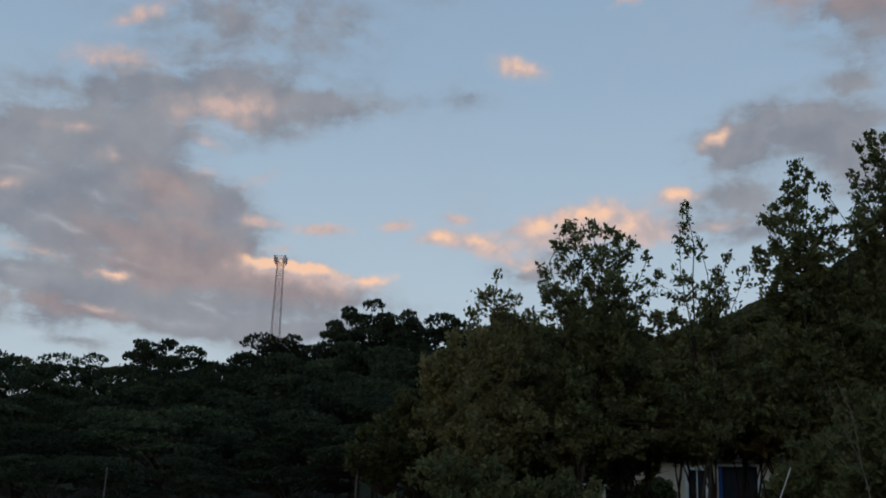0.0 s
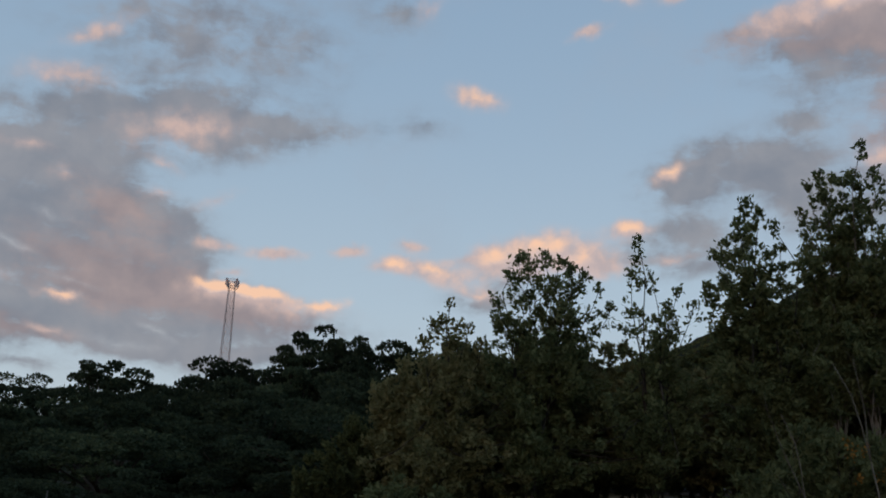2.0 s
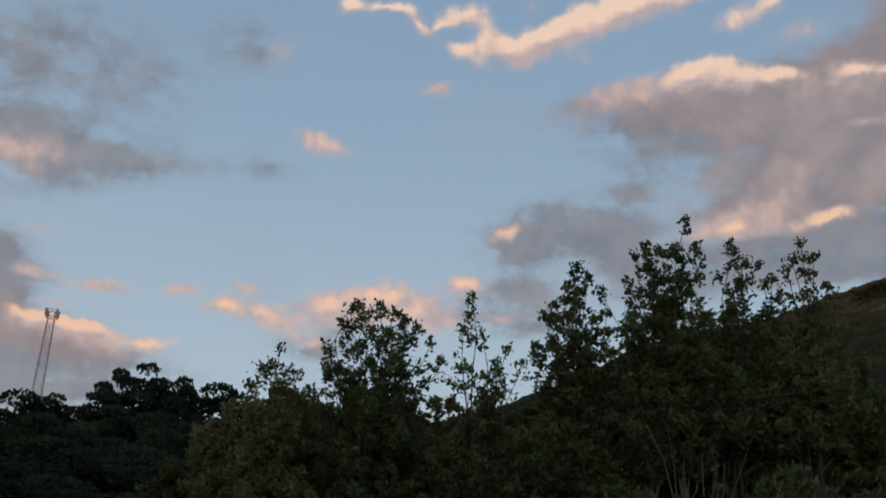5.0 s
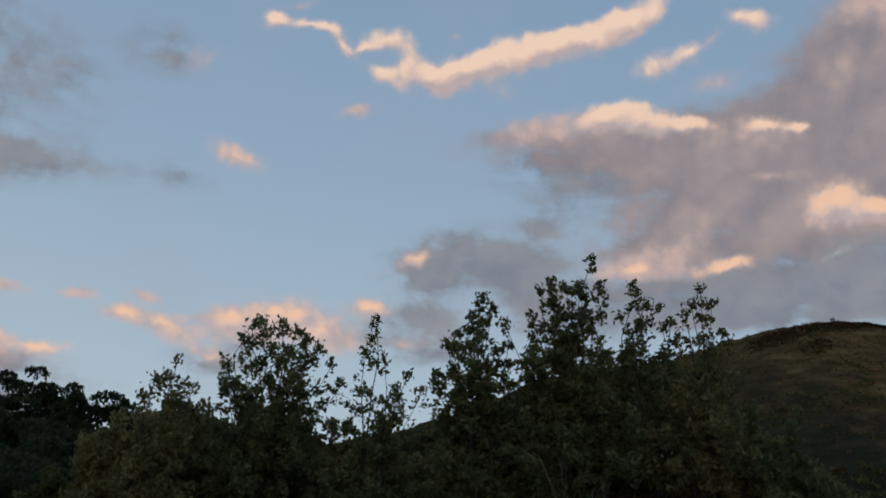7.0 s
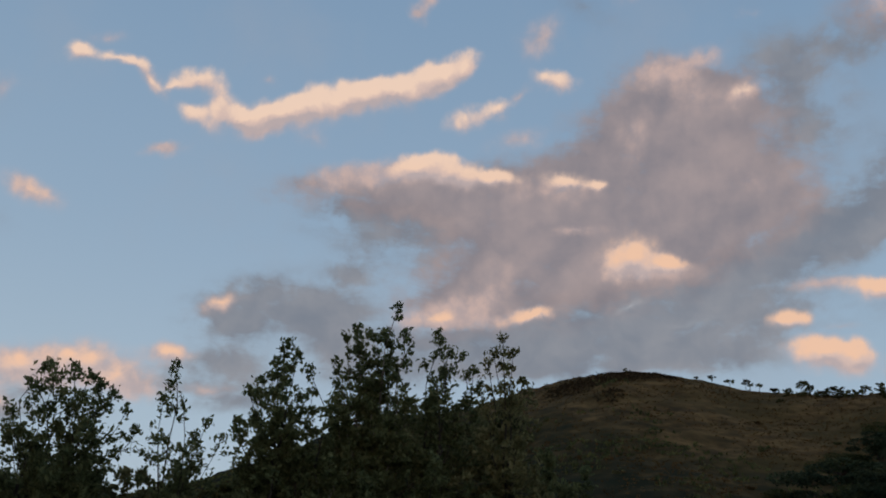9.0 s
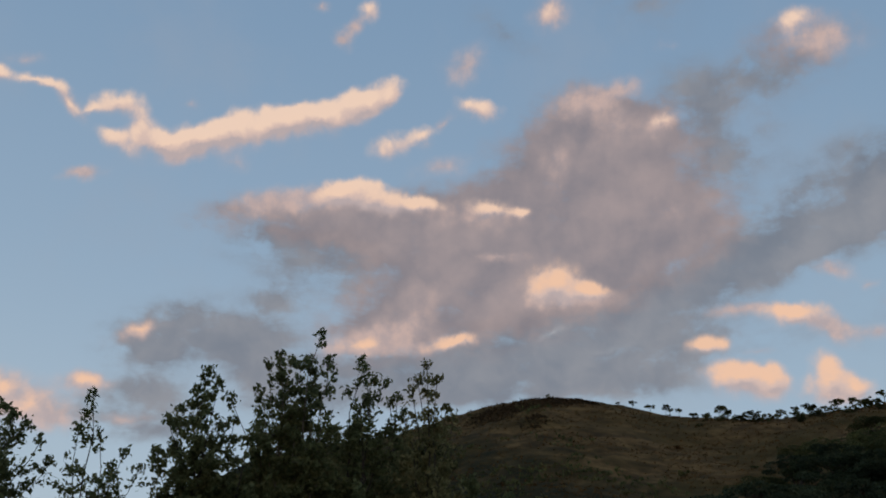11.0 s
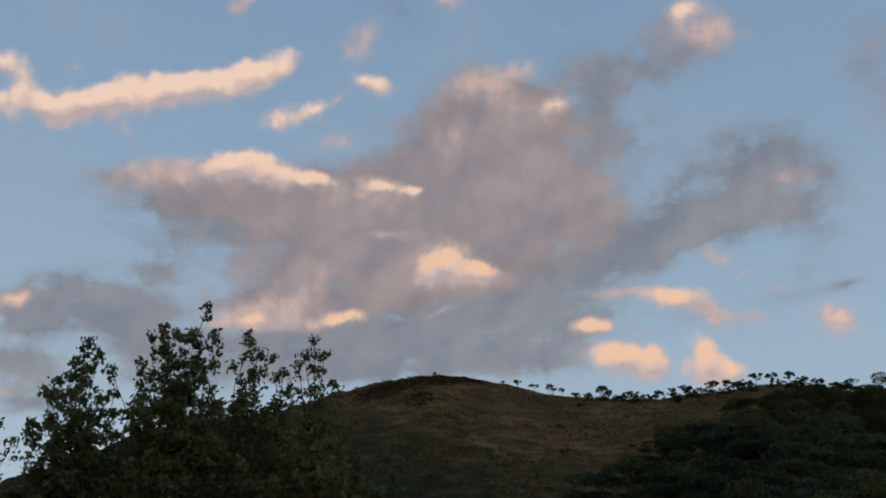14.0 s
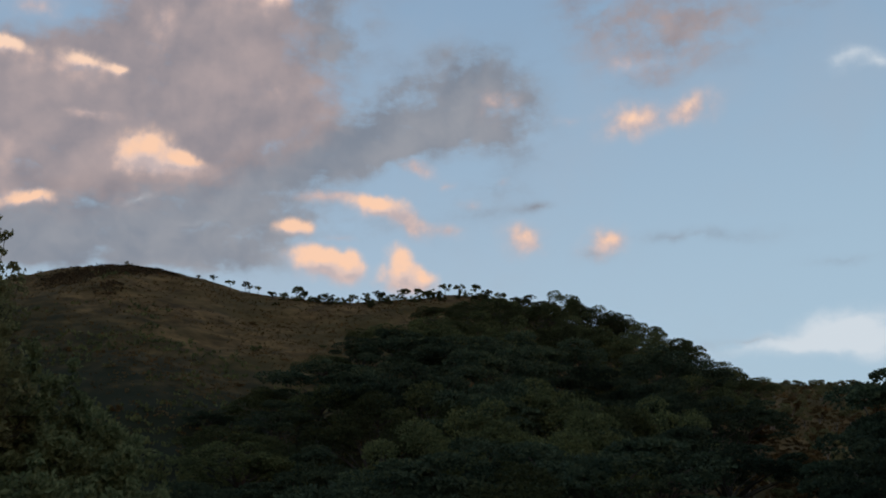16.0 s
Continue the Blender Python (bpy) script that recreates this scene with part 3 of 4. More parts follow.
def leafy_tree(name, az, r, tips, leaf_from, mat, bark, label, seed, leaf=0.2, dense=1.0, reach=1.0, stems=3, spread=0.5, group="trees by the road", twig_gap=0.28, top_thin=0.55, bend=0.55):
    """A tree of upright shoots. tips: (side, deep, height) in metres of each shoot's end from the foot."""
    rs = np.random.RandomState(seed)
    top = new(name)
    top.location = at(az, r)
    top.rotation_euler = (0, 0, -radians(az))
    tagged(top, label, "tree", group)
    wood, cen, out = Bag(), [], []
    feet = [(rs.uniform(-spread, spread), rs.uniform(-spread, spread) * 0.6, -0.2) for _ in range(stems)]
    main, highest = [], max(t[2] for t in tips)
    for i, tip in enumerate(tips):
        h = tip[2]
        thin = top_thin if h > 0.8 * highest else 1.0
        if i < stems:
            p = shoot_path(rs, feet[i], tip, 10, 0.12 + h * 0.018, bend)
            main.append(p)
            r0 = 0.0055 * h + 0.015
        else:
            near = min(main, key=lambda m: abs(m[-1][0] - tip[0]) + 0.5 * abs(m[-1][1] - tip[1]))
            p = shoot_path(rs, near[3 + i % 4], tip, 10, 0.12 + h * 0.012)
            r0 = 0.035
        wood.add(tube(p, [max(0.012, r0 * (1 - 0.93 * k / 9)) for k in range(10)], 6))
        seg = np.linalg.norm(np.diff(p, axis=0), axis=1)
        total = seg.sum()
        start = max(0.02, min(0.9, (leaf_from - p[0][2]) / (h - p[0][2])))
        n = max(3, int(total * (1 - start) / twig_gap * 1.7 * dense * thin))
        for u in np.sort(rs.uniform(start, 1.0, n)):
            q = u * 9
            k = min(8, int(q))
            o = p[k] + (p[k + 1] - p[k]) * (q - k)
            along = (p[k + 1] - p[k]) / (seg[k] + 1e-9)
            a = rs.uniform(0, 2 * math.pi)
            length = reach * (0.22 + min(1.35, 0.30 * total * (1 - u))) * (0.8 + 0.2 * thin) * rs.uniform(0.55, 1.25)
            d = np.array([math.cos(a), math.sin(a), 0]) * 0.85 + along * rs.uniform(0.35, 0.95)
            d /= np.linalg.norm(d)
            e = o + d * length
            if length > 0.55:
                wood.add(tube([o, (o + e) / 2 + rs.normal(0, 0.05, 3), e], [0.016, 0.011, 0.005], 3))
            m = max(6, int(length * 34 * dense))
            tufts = rs.uniform(0.2, 1.08, 1 + int(length * 2.6)) ** 0.7
            heads = o + d * (length * tufts)[:, None] + rs.normal(0, 0.10 * length, (len(tufts), 3))
            cen.append(heads[rs.randint(0, len(tufts), m)] + rs.normal(0, 0.095, (m, 3)))
            out.append(np.tile(d, (m, 1)))
        m = int(26 * dense)
        cen.append(p[-1] + rs.normal(0, 0.10, (m, 3)) + np.array([0, 0, 0.05]))
        out.append(np.tile([0, 0, 1.0], (m, 1)))
    part("trunk", wood.mesh("trunk", bark, True), top)
    v, q = leaf_sheet(rs, np.concatenate(cen), np.concatenate(out), leaf * 1.22, 0.55)
    part("crown", mesh_of("crown", v, q, mat), top)
    return top


def fan(rs, n, wide, deep, low, high, peak=0.0):
    """tips of n shoots over an oval, higher towards the middle"""
    made = []
    for _ in range(n):
        a, u = rs.uniform(0, 2 * math.pi), math.sqrt(rs.uniform(0, 1))
        made.append((math.cos(a) * u * wide, math.sin(a) * u * deep, low + (high - low) * (1 - u ** 1.6) * rs.uniform(0.75, 1.0) + rs.uniform(0, 0.5) + peak))
    return made


def up(el, r):
    """height over the foot of a thing whose top is seen at that angle"""
    return EYE.z + math.tan(radians(el)) * r


def side(az, az0, r):
    return math.sin(radians(az - az0)) * r


def crown_tree_meshes(seed, h, wide, flat_top, mat, bark, lumps=26, leaves=9000, leaf=0.27, pad=0.42, fork_at=0.31, low=0.55):
    """meshes of a broad woodland tree, h high: limbs from a trunk, leaf clumps in layered pads"""
    rs = np.random.RandomState(seed)
    wood, cen, out = Bag(), [], []
    fork = h * fork_at * rs.uniform(0.8, 1.2)
    wood.add(tube(shoot_path(rs, (0, 0, -0.5), (rs.uniform(-.4, .4), rs.uniform(-.4, .4), fork), 6, 0.1), [h * 0.028, h * 0.024, h * 0.021, h * 0.019, h * 0.018, h * 0.017], 8))
    per = leaves // lumps
    for i in range(lumps):
        a = rs.uniform(0, 2 * math.pi)
        u = math.sqrt(rs.uniform(0, 1))
        z = fork + (h * 0.93 - fork) * ((1 - flat_top * u ** 2) * rs.uniform(low, 1.0) if i % 4 else rs.uniform(0.1, 0.6))
        c = np.array([math.cos(a) * u * wide, math.sin(a) * u * wide, z])
        size = np.array([1, 1, pad]) * wide * rs.uniform(0.2, 0.36)
        if i % 2 == 0:
            p = shoot_path(rs, (0, 0, fork * 0.9), c, 6, 0.25)
            wood.add(tube(p, [h * 0.012, h * 0.010, h * 0.008, h * 0.006, h * 0.004, h * 0.002], 5))
        d = rs.normal(0, 1, (per, 3))
        d /= np.linalg.norm(d, axis=1, keepdims=True)
        d[:, 2] = np.abs(d[:, 2]) * np.where(rs.uniform(0, 1, per) < 0.82, 1, -0.8)
        cen.append(c + d * size * (rs.uniform(0.55, 1.08, per) ** 0.6)[:, None])
        out.append(d + np.array([0, 0, 0.2]))
    v, q = leaf_sheet(rs, np.concatenate(cen), np.concatenate(out), leaf, 0.75, 0.15)
    k = h / v[:, 2].max()
    wood.v = [Vector(p) * k for p in wood.v]
    return wood.mesh("trunk", bark, True), mesh_of("crown", v * k, q, mat)


def crown_tree(name, meshes, az, r, size, label, group, turn, sink=0.0, squash=1.0):
    top = new(name)
    p = at(az, r)
    top.matrix_world = Matrix.Translation(p - Vector((0, 0, sink))) @ pose(0, 0, 0, 0, 0, turn) @ Matrix.Diagonal((size * squash, size * squash, size, 1))
    tagged(top, label, "tree", group)
    part("trunk", meshes[0], top)
    part("crown", meshes[1], top)
    return top


# the row of slender trees near the road, with their upright shoots
R1 = 36.0
rs0 = np.random.RandomState(11)
leafy_tree("slender_tree", 3.2, 35, [(side(a, 3.2, 35), rs0.uniform(-.6, .6), up(e, 35)) for a, e in ((3.1, 12.5), (2.2, 11.3), (4.2, 11.4), (1.6, 10.6), (4.9, 10.6), (2.7, 11.6), (3.7, 11.2))]
           + fan(rs0, 16, 2.8, 2.0, 3.5, 7.2), 2.0, LEAF_OLIVE, BARK_DARK, "slender green tree with one tall wispy shoot", 21, 0.15, 1.2, 0.85)
leafy_tree("slender_tree", 8.6, R1, [(side(a, 8.6, R1), rs0.uniform(-.8, .8), up(e, R1)) for a, e in
           ((7.1, 15.7), (8.3, 15.7), (9.1, 15.0), (9.8, 14.9), (10.6, 14.3), (6.4, 14.3), (11.3, 13.4), (6.9, 14.9), (7.6, 15.0), (5.6, 12.9), (12.0, 12.8), (8.7, 14.3), (10.1, 13.7))]
           + fan(rs0, 26, 4.4, 2.5, 4.2, 8.2), 2.6, LEAF, BARK_DARK, "leafy tree with many ragged upright shoots", 22, 0.165, 1.2, 1.0, 4, 0.9)
leafy_tree("slender_tree", 14.2, R1, [(side(a, 14.2, R1), rs0.uniform(-.5, .5), up(e, R1)) for a, e in ((13.5, 16.2), (13.1, 14.6), (14.2, 14.2), (15.6, 13.4), (16.5, 12.9), (15.0, 12.6))]
           + fan(rs0, 28, 3.4, 2.0, 3.8, 8.4), 3.2, LEAF, BARK_DARK, "sparse young tree with bare spindly leaders", 23, 0.155, 1.1, 0.85, 3, 0.5)
leafy_tree("slender_tree", 19.4, R1, [(side(a, 19.4, R1), rs0.uniform(-.8, .8), up(e, R1)) for a, e in
           ((19.4, 18.0), (18.9, 17.2), (20.0, 17.2), (20.7, 16.6), (18.2, 16.2), (21.1, 15.9), (17.6, 15.0), (19.6, 16.4), (17.2, 13.8), (18.6, 15.2), (20.4, 15.4))]
           + fan(rs0, 26, 2.8, 2.2, 4.4, 10.0), 2.6, LEAF, BARK_DARK, "leafy tree tapering to a pointed top", 24, 0.17, 1.3, 0.9, 4, 0.8)
leafy_tree("slender_tree", 24.2, R1, [(side(a, 24.2, R1), rs0.uniform(-.8, .8), up(e, R1)) for a, e in
           ((25.4, 20.4), (23.2, 19.2), (23.9, 19.1), (24.7, 19.1), (22.7, 18.4), (25.9, 18.9), (22.2, 17.2), (23.3, 18.2), (24.4, 18.3), (25.2, 18.6), (22.3, 16.4), (26.2, 17.6))]
           + fan(rs0, 30, 2.7, 2.2, 6.8, 12.2), 6.0, LEAF, BARK, "tall dense tree with a broken crown line", 25, 0.17, 1.3, 0.72, 3, 0.25, bend=-0.35)
leafy_tree("slender_tree", 28.4, R1, [(side(a, 28.4, R1), rs0.uniform(-.8, .8), up(e, R1)) for a, e in
           ((27.8, 19.5), (28.0, 18.6), (28.6, 18.2), (29.3, 18.3), (30.0, 17.5), (27.2, 17.4), (29.6, 17.2), (28.3, 17.4))]
           + fan(rs0, 24, 2.3, 2.2, 7.2, 10.8), 7.0, LEAF, BARK_DARK, "narrow tree with a single high leafy leader", 26, 0.165, 1.15, 0.66, 3, 0.25, bend=-0.35)
leafy_tree("slender_tree", 31.8, R1, [(side(a, 31.8, R1), rs0.uniform(-.8, .8), up(e, R1)) for a, e in
           ((31.6, 18.8), (31.1, 18.1), (32.2, 18.1), (30.8, 17.4), (32.8, 17.0), (31.7, 17.6), (33.2, 16.4), (30.3, 16.6))]
           + fan(rs0, 24, 2.2, 2.2, 7.0, 10.8), 6.8, LEAF_OLIVE, BARK_DARK, "small-crowned tree with forking stems at the row's end", 27, 0.165, 1.1, 0.64, 4, 0.25, bend=-0.35)
# lower bushy trees that fill between and before them
for az, r, wide, low, high, seed, mat in ((5.5, 39, 4.2, 5.8, 9.0, 31, LEAF_OLIVE), (2.6, 39, 3.2, 5.6, 8.4, 51, LEAF_OLIVE), (8.4, 40, 3.4, 6.0, 9.4, 52, LEAF_OLIVE), (11.2, 39.5, 4.0, 5.8, 9.2, 32, LEAF_OLIVE), (14.4, 40, 3.2, 5.4, 8.6, 53, LEAF_OLIVE), (17.4, 39.5, 3.4, 5.2, 8.4, 33, LEAF_OLIVE), (22.0, 41, 3.0, 6.0, 11.2, 34, LEAF_OLIVE),
                                          (27.0, 40, 3.0, 6.6, 12.6, 35, LEAF_OLIVE), (30.4, 39, 3.2, 6.0, 12.5, 36, LEAF_OLIVE), (34.8, 38, 3.8, 5.2, 10.6, 37, LEAF), (37.8, 37, 3.2, 3.6, 8.4, 38, LEAF), (40.4, 36, 2.4, 2.4, 6.0, 40, LEAF), (0.2, 40, 3.6, 3.0, 6.6, 39, LEAF_DARK)):
    leafy_tree("bushy_tree", az, r, fan(np.random.RandomState(seed), 30, wide, 2.6, low, high), 3.5 if 10 < az < 20 else 2.6, mat, BARK_DARK, "bushy olive-green tree filling the row", seed, 0.19, 1.5, 1.25, 5, 1.2, twig_gap=0.3, top_thin=0.9)

# low bushes in front of the pale stems
for az, r, wide, low, high, seed in ((20.6, 32, 2.0, 2.2, 4.4, 41), (23.6, 31, 2.4, 2.8, 5.2, 42), (27.0, 31, 2.6, 3.2, 5.4, 43), (30.6, 30, 2.6, 3.2, 5.4, 44), (34.2, 30, 2.6, 3.0, 5.7, 45), (37.6, 30, 2.2, 2.4, 4.9, 46), (11.6, 44, 1.1, 2.0, 3.0, 49), (18.2, 44, 1.1, 2.0, 3.2, 50), (1.6, 33, 2.4, 1.6, 3.6, 47), (6.2, 33, 2.2, 1.4, 2.8, 48)):
    bush = leafy_tree("shrub", az, r, fan(np.random.RandomState(seed), 22, wide, 1.8, low, high), 0.5, LEAF, BARK_DARK, "dark leafy shrub with orange blossom" if seed == 43 else "dark leafy shrub at the foot of the row", seed, 0.18, 1.3, 0.9, 5, 1.0, "shrubs", 0.3, 0.9)
    if seed == 43:      # one shrub in flower
        rs = np.random.RandomState(430)
        heads = np.stack([rs.uniform(-1.9, 0.2, 9), rs.uniform(-1.9, -1.2, 9), rs.uniform(3.6, 4.7, 9)], 1)
        for head in heads:
            v, q = leaf_sheet(rs, head + rs.normal(0, 0.09, (14, 3)), np.tile([0, -0.3, 1.0], (14, 1)), 0.10, 0.7)
            part("blossom", mesh_of("blossom", v, q, BLOSSOM), bush, "orange blossom cluster")


def bare_shrub(az, r, stems, label, seed, thick=0.045):
    """Pale leafless stems that fork from one root. stems: (side, height, forks) in metres, forks as (side, height)."""
    rs = np.random.RandomState(seed)
    top = new("bare_shrub")
    top.location = at(az, r)
    top.rotation_euler = (0, 0, -radians(az))
    tagged(top, label, "shrub", "bare shrubs")
    for x, h, forks in stems:
        b = Bag()
        p = shoot_path(rs, (x * 0.12, rs.uniform(-.2, .2), -0.2), (x, rs.uniform(-.3, .3), h), 9, 0.10, 0.35)
        b.add(tube(p, [thick * (1 - 0.75 * k / 8) for k in range(9)], 7))
        stem = part("stem", b.mesh("stem", BARK_PALE, True), top)
        for fx, fh in forks:
            c = Bag()
            q = shoot_path(rs, p[5], (fx, p[5][1] + rs.uniform(-.3, .3), fh), 7, 0.08, 0.3)
            c.add(tube(q, [thick * 0.5 * (1 - 0.8 * k / 6) for k in range(7)], 6))
            for k in (3, 4, 5):
                c.add(tube([q[k], q[k] + rs.normal(0, 0.16, 3) + np.array([0.1 * (fx - x), 0, 0.28])], [thick * 0.18, thick * 0.06], 4))
            part("branch", c.mesh("branch", BARK_PALE, True), stem)


bare_shrub(26.4, 28.6, ((-1.5, 6.5, ((-1.0, 6.7),)), (-0.1, 5.9, ((0.35, 6.1),)), (0.45, 5.6, ((1.2, 6.4), (0.1, 6.0)))), "bare shrub with pale grey forking stems", 301, 0.034)
bare_shrub(28.0, 27.8, ((1.0, 5.0, ((2.3, 5.75), (1.7, 5.2))),), "leaning pale dead branch over the shrubs", 302, 0.034)
bare_shrub(22.6, 28.2, ((-0.9, 5.1, ((-1.3, 5.6),)),), "single bare pale stem leaning out of the shrubs", 303, 0.028)

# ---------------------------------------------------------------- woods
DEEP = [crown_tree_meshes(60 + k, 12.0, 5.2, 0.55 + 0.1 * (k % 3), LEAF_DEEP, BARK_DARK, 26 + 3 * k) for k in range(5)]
WOOD = [crown_tree_meshes(50 + k, 12.0, 5.2, 0.55 + 0.1 * (k % 3), LEAF_DARK, BARK_DARK, 30 + 3 * k, pad=0.7) for k in range(5)]
rsw = np.random.RandomState(5)


def skyline_left(az):
    return 6.8 + (az + 23) * 0.14 + 0.35 * math.exp(-((az + 21) / 3.5) ** 2) + 0.6 * math.exp(-((az + 2.8) / 2.0) ** 2) + 0.55 * math.exp(-((az + 14.8) / 1.3) ** 2)


n = 0
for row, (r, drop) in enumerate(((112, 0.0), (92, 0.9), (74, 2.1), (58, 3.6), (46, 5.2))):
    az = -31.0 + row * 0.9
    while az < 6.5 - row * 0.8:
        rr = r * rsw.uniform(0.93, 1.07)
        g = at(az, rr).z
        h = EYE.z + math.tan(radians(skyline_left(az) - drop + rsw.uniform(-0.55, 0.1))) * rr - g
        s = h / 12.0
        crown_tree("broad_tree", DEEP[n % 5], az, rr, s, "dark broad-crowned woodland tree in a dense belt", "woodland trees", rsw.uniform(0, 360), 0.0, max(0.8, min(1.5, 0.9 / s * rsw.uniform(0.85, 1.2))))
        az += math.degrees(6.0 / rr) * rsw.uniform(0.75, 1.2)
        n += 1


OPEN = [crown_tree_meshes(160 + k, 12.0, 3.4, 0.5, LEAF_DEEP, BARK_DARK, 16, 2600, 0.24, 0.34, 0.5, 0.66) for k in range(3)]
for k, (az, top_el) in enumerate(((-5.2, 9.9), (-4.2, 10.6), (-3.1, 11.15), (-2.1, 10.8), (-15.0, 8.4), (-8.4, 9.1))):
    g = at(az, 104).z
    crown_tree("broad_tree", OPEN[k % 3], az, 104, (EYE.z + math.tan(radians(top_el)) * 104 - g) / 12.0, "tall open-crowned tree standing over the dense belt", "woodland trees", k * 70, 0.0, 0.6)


def skyline_right(az):
    if az < 63:
        return 9.5 + 7.4 * (1 - ((63 - az) / 23.0) ** 2.0) if az > 40 else 9.0
    return 16.9 - 5.6 * min(1.0, ((az - 63) / 10.0)) ** 1.4


for row, (r, drop) in enumerate(((292, 0.0), (255, 0.0), (222, 0.5), (190, 1.3), (160, 2.4), (135, 3.7), (112, 5.2), (92, 7.0), (74, 8.8))):
    az = 41.0 + rsw.uniform(0, 1) + (9 if row == 0 else 3 if row < 3 else 0)
    while az < 73.5 - 0.3 * row:
        rr = r * rsw.uniform(0.94, 1.06)
        g = at(az, rr).z
        h = EYE.z + math.tan(radians(skyline_right(az) - drop + rsw.uniform(-0.4, 0.15))) * rr - g
        if 4.0 < h:
            h = min(h, 17)
            s = h / 12.0
            crown_tree("broad_tree", (DEEP if rr < 240 and rsw.uniform(0, 1) < 0.6 else WOOD)[n % 5], az, rr, s, "dark broad-crowned tree on the wooded slope", "woodland trees", rsw.uniform(0, 360), 0.0, max(0.9, min(2.0, 1.15 / s * rsw.uniform(0.8, 1.4))))
            n += 1
        az += math.degrees(8.5 / rr) * rsw.uniform(0.75, 1.2)

# ---------------------------------------------------------------- steel mast on the wooded ridge
def lattice_mast(az, r, low, high, base_w, top_w):
    top = new("lattice_mast")
    g = at(az, r)
    top.location = g
    tagged(top, "slim steel lattice mast with a square head frame", "mast")
    H = EYE.z + math.tan(radians(high)) * r - g.z
    bays = int(H / 2.0)

    def half(z):
        return (base_w + (top_w - base_w) * z / H) / 2
    for sx, sy in ((-1, -1), (1, -1), (1, 1), (-1, 1)):
        leg = Bag()
        leg.add(tube([(sx * half(-0.5), sy * half(0), -0.5), (sx * half(H), sy * half(H), H)], [0.06, 0.05], 6))
        part("leg", leg.mesh("leg", STEEL), top)
    corners = ((-1, -1), (1, -1), (1, 1), (-1, 1))
    for i in range(bays):
        z0, z1 = H * i / bays, H * (i + 1) / bays
        br = Bag()
        for k in range(4):
            (a, b), (c, d) = corners[k], corners[(k + 1) % 4]
            br.add(tube([(a * half(z0), b * half(z0), z0), (c * half(z1), d * half(z1), z1)], [0.035, 0.035], 4))
            br.add(tube([(c * half(z0), d * half(z0), z0), (a * half(z1), b * half(z1), z1)], [0.035, 0.035], 4))
            br.add(tube([(a * half(z1), b * half(z1), z1), (c * half(z1), d * half(z1), z1)], [0.035, 0.035], 4))
        part("brace", br.mesh("brace", STEEL), top)
    w = top_w * 0.85
    head = Bag()
    for z in (H - 1.0, H + 0.35):
        for k in range(4):
            (a, b), (c, d) = corners[k], corners[(k + 1) % 4]
            head.add(tube([(a * w, b * w, z), (c * w, d * w, z)], [0.06, 0.06], 4))
    for a, b in corners:
        head.add(tube([(a * w, b * w, H - 1.0), (a * w, b * w, H + 0.35)], [0.07, 0.07], 5))
        head.add(tube([(a * w, b * w, H - 1.0), (a * half(H), b * half(H), H - 1.6)], [0.035, 0.035], 4))
    part("head_frame", head.mesh("head_frame", STEEL), top)
    for a, b in corners:
        aerial = Bag()
        aerial.box((a * w - 0.22, b * w - 0.12, H - 0.8), (a * w + 0.22, b * w + 0.12, H + 0.5))
        part("aerial", aerial.mesh("aerial", STEEL), top)


lattice_mast(-9.0, 205, 8.0, 13.0, 2.3, 1.15)

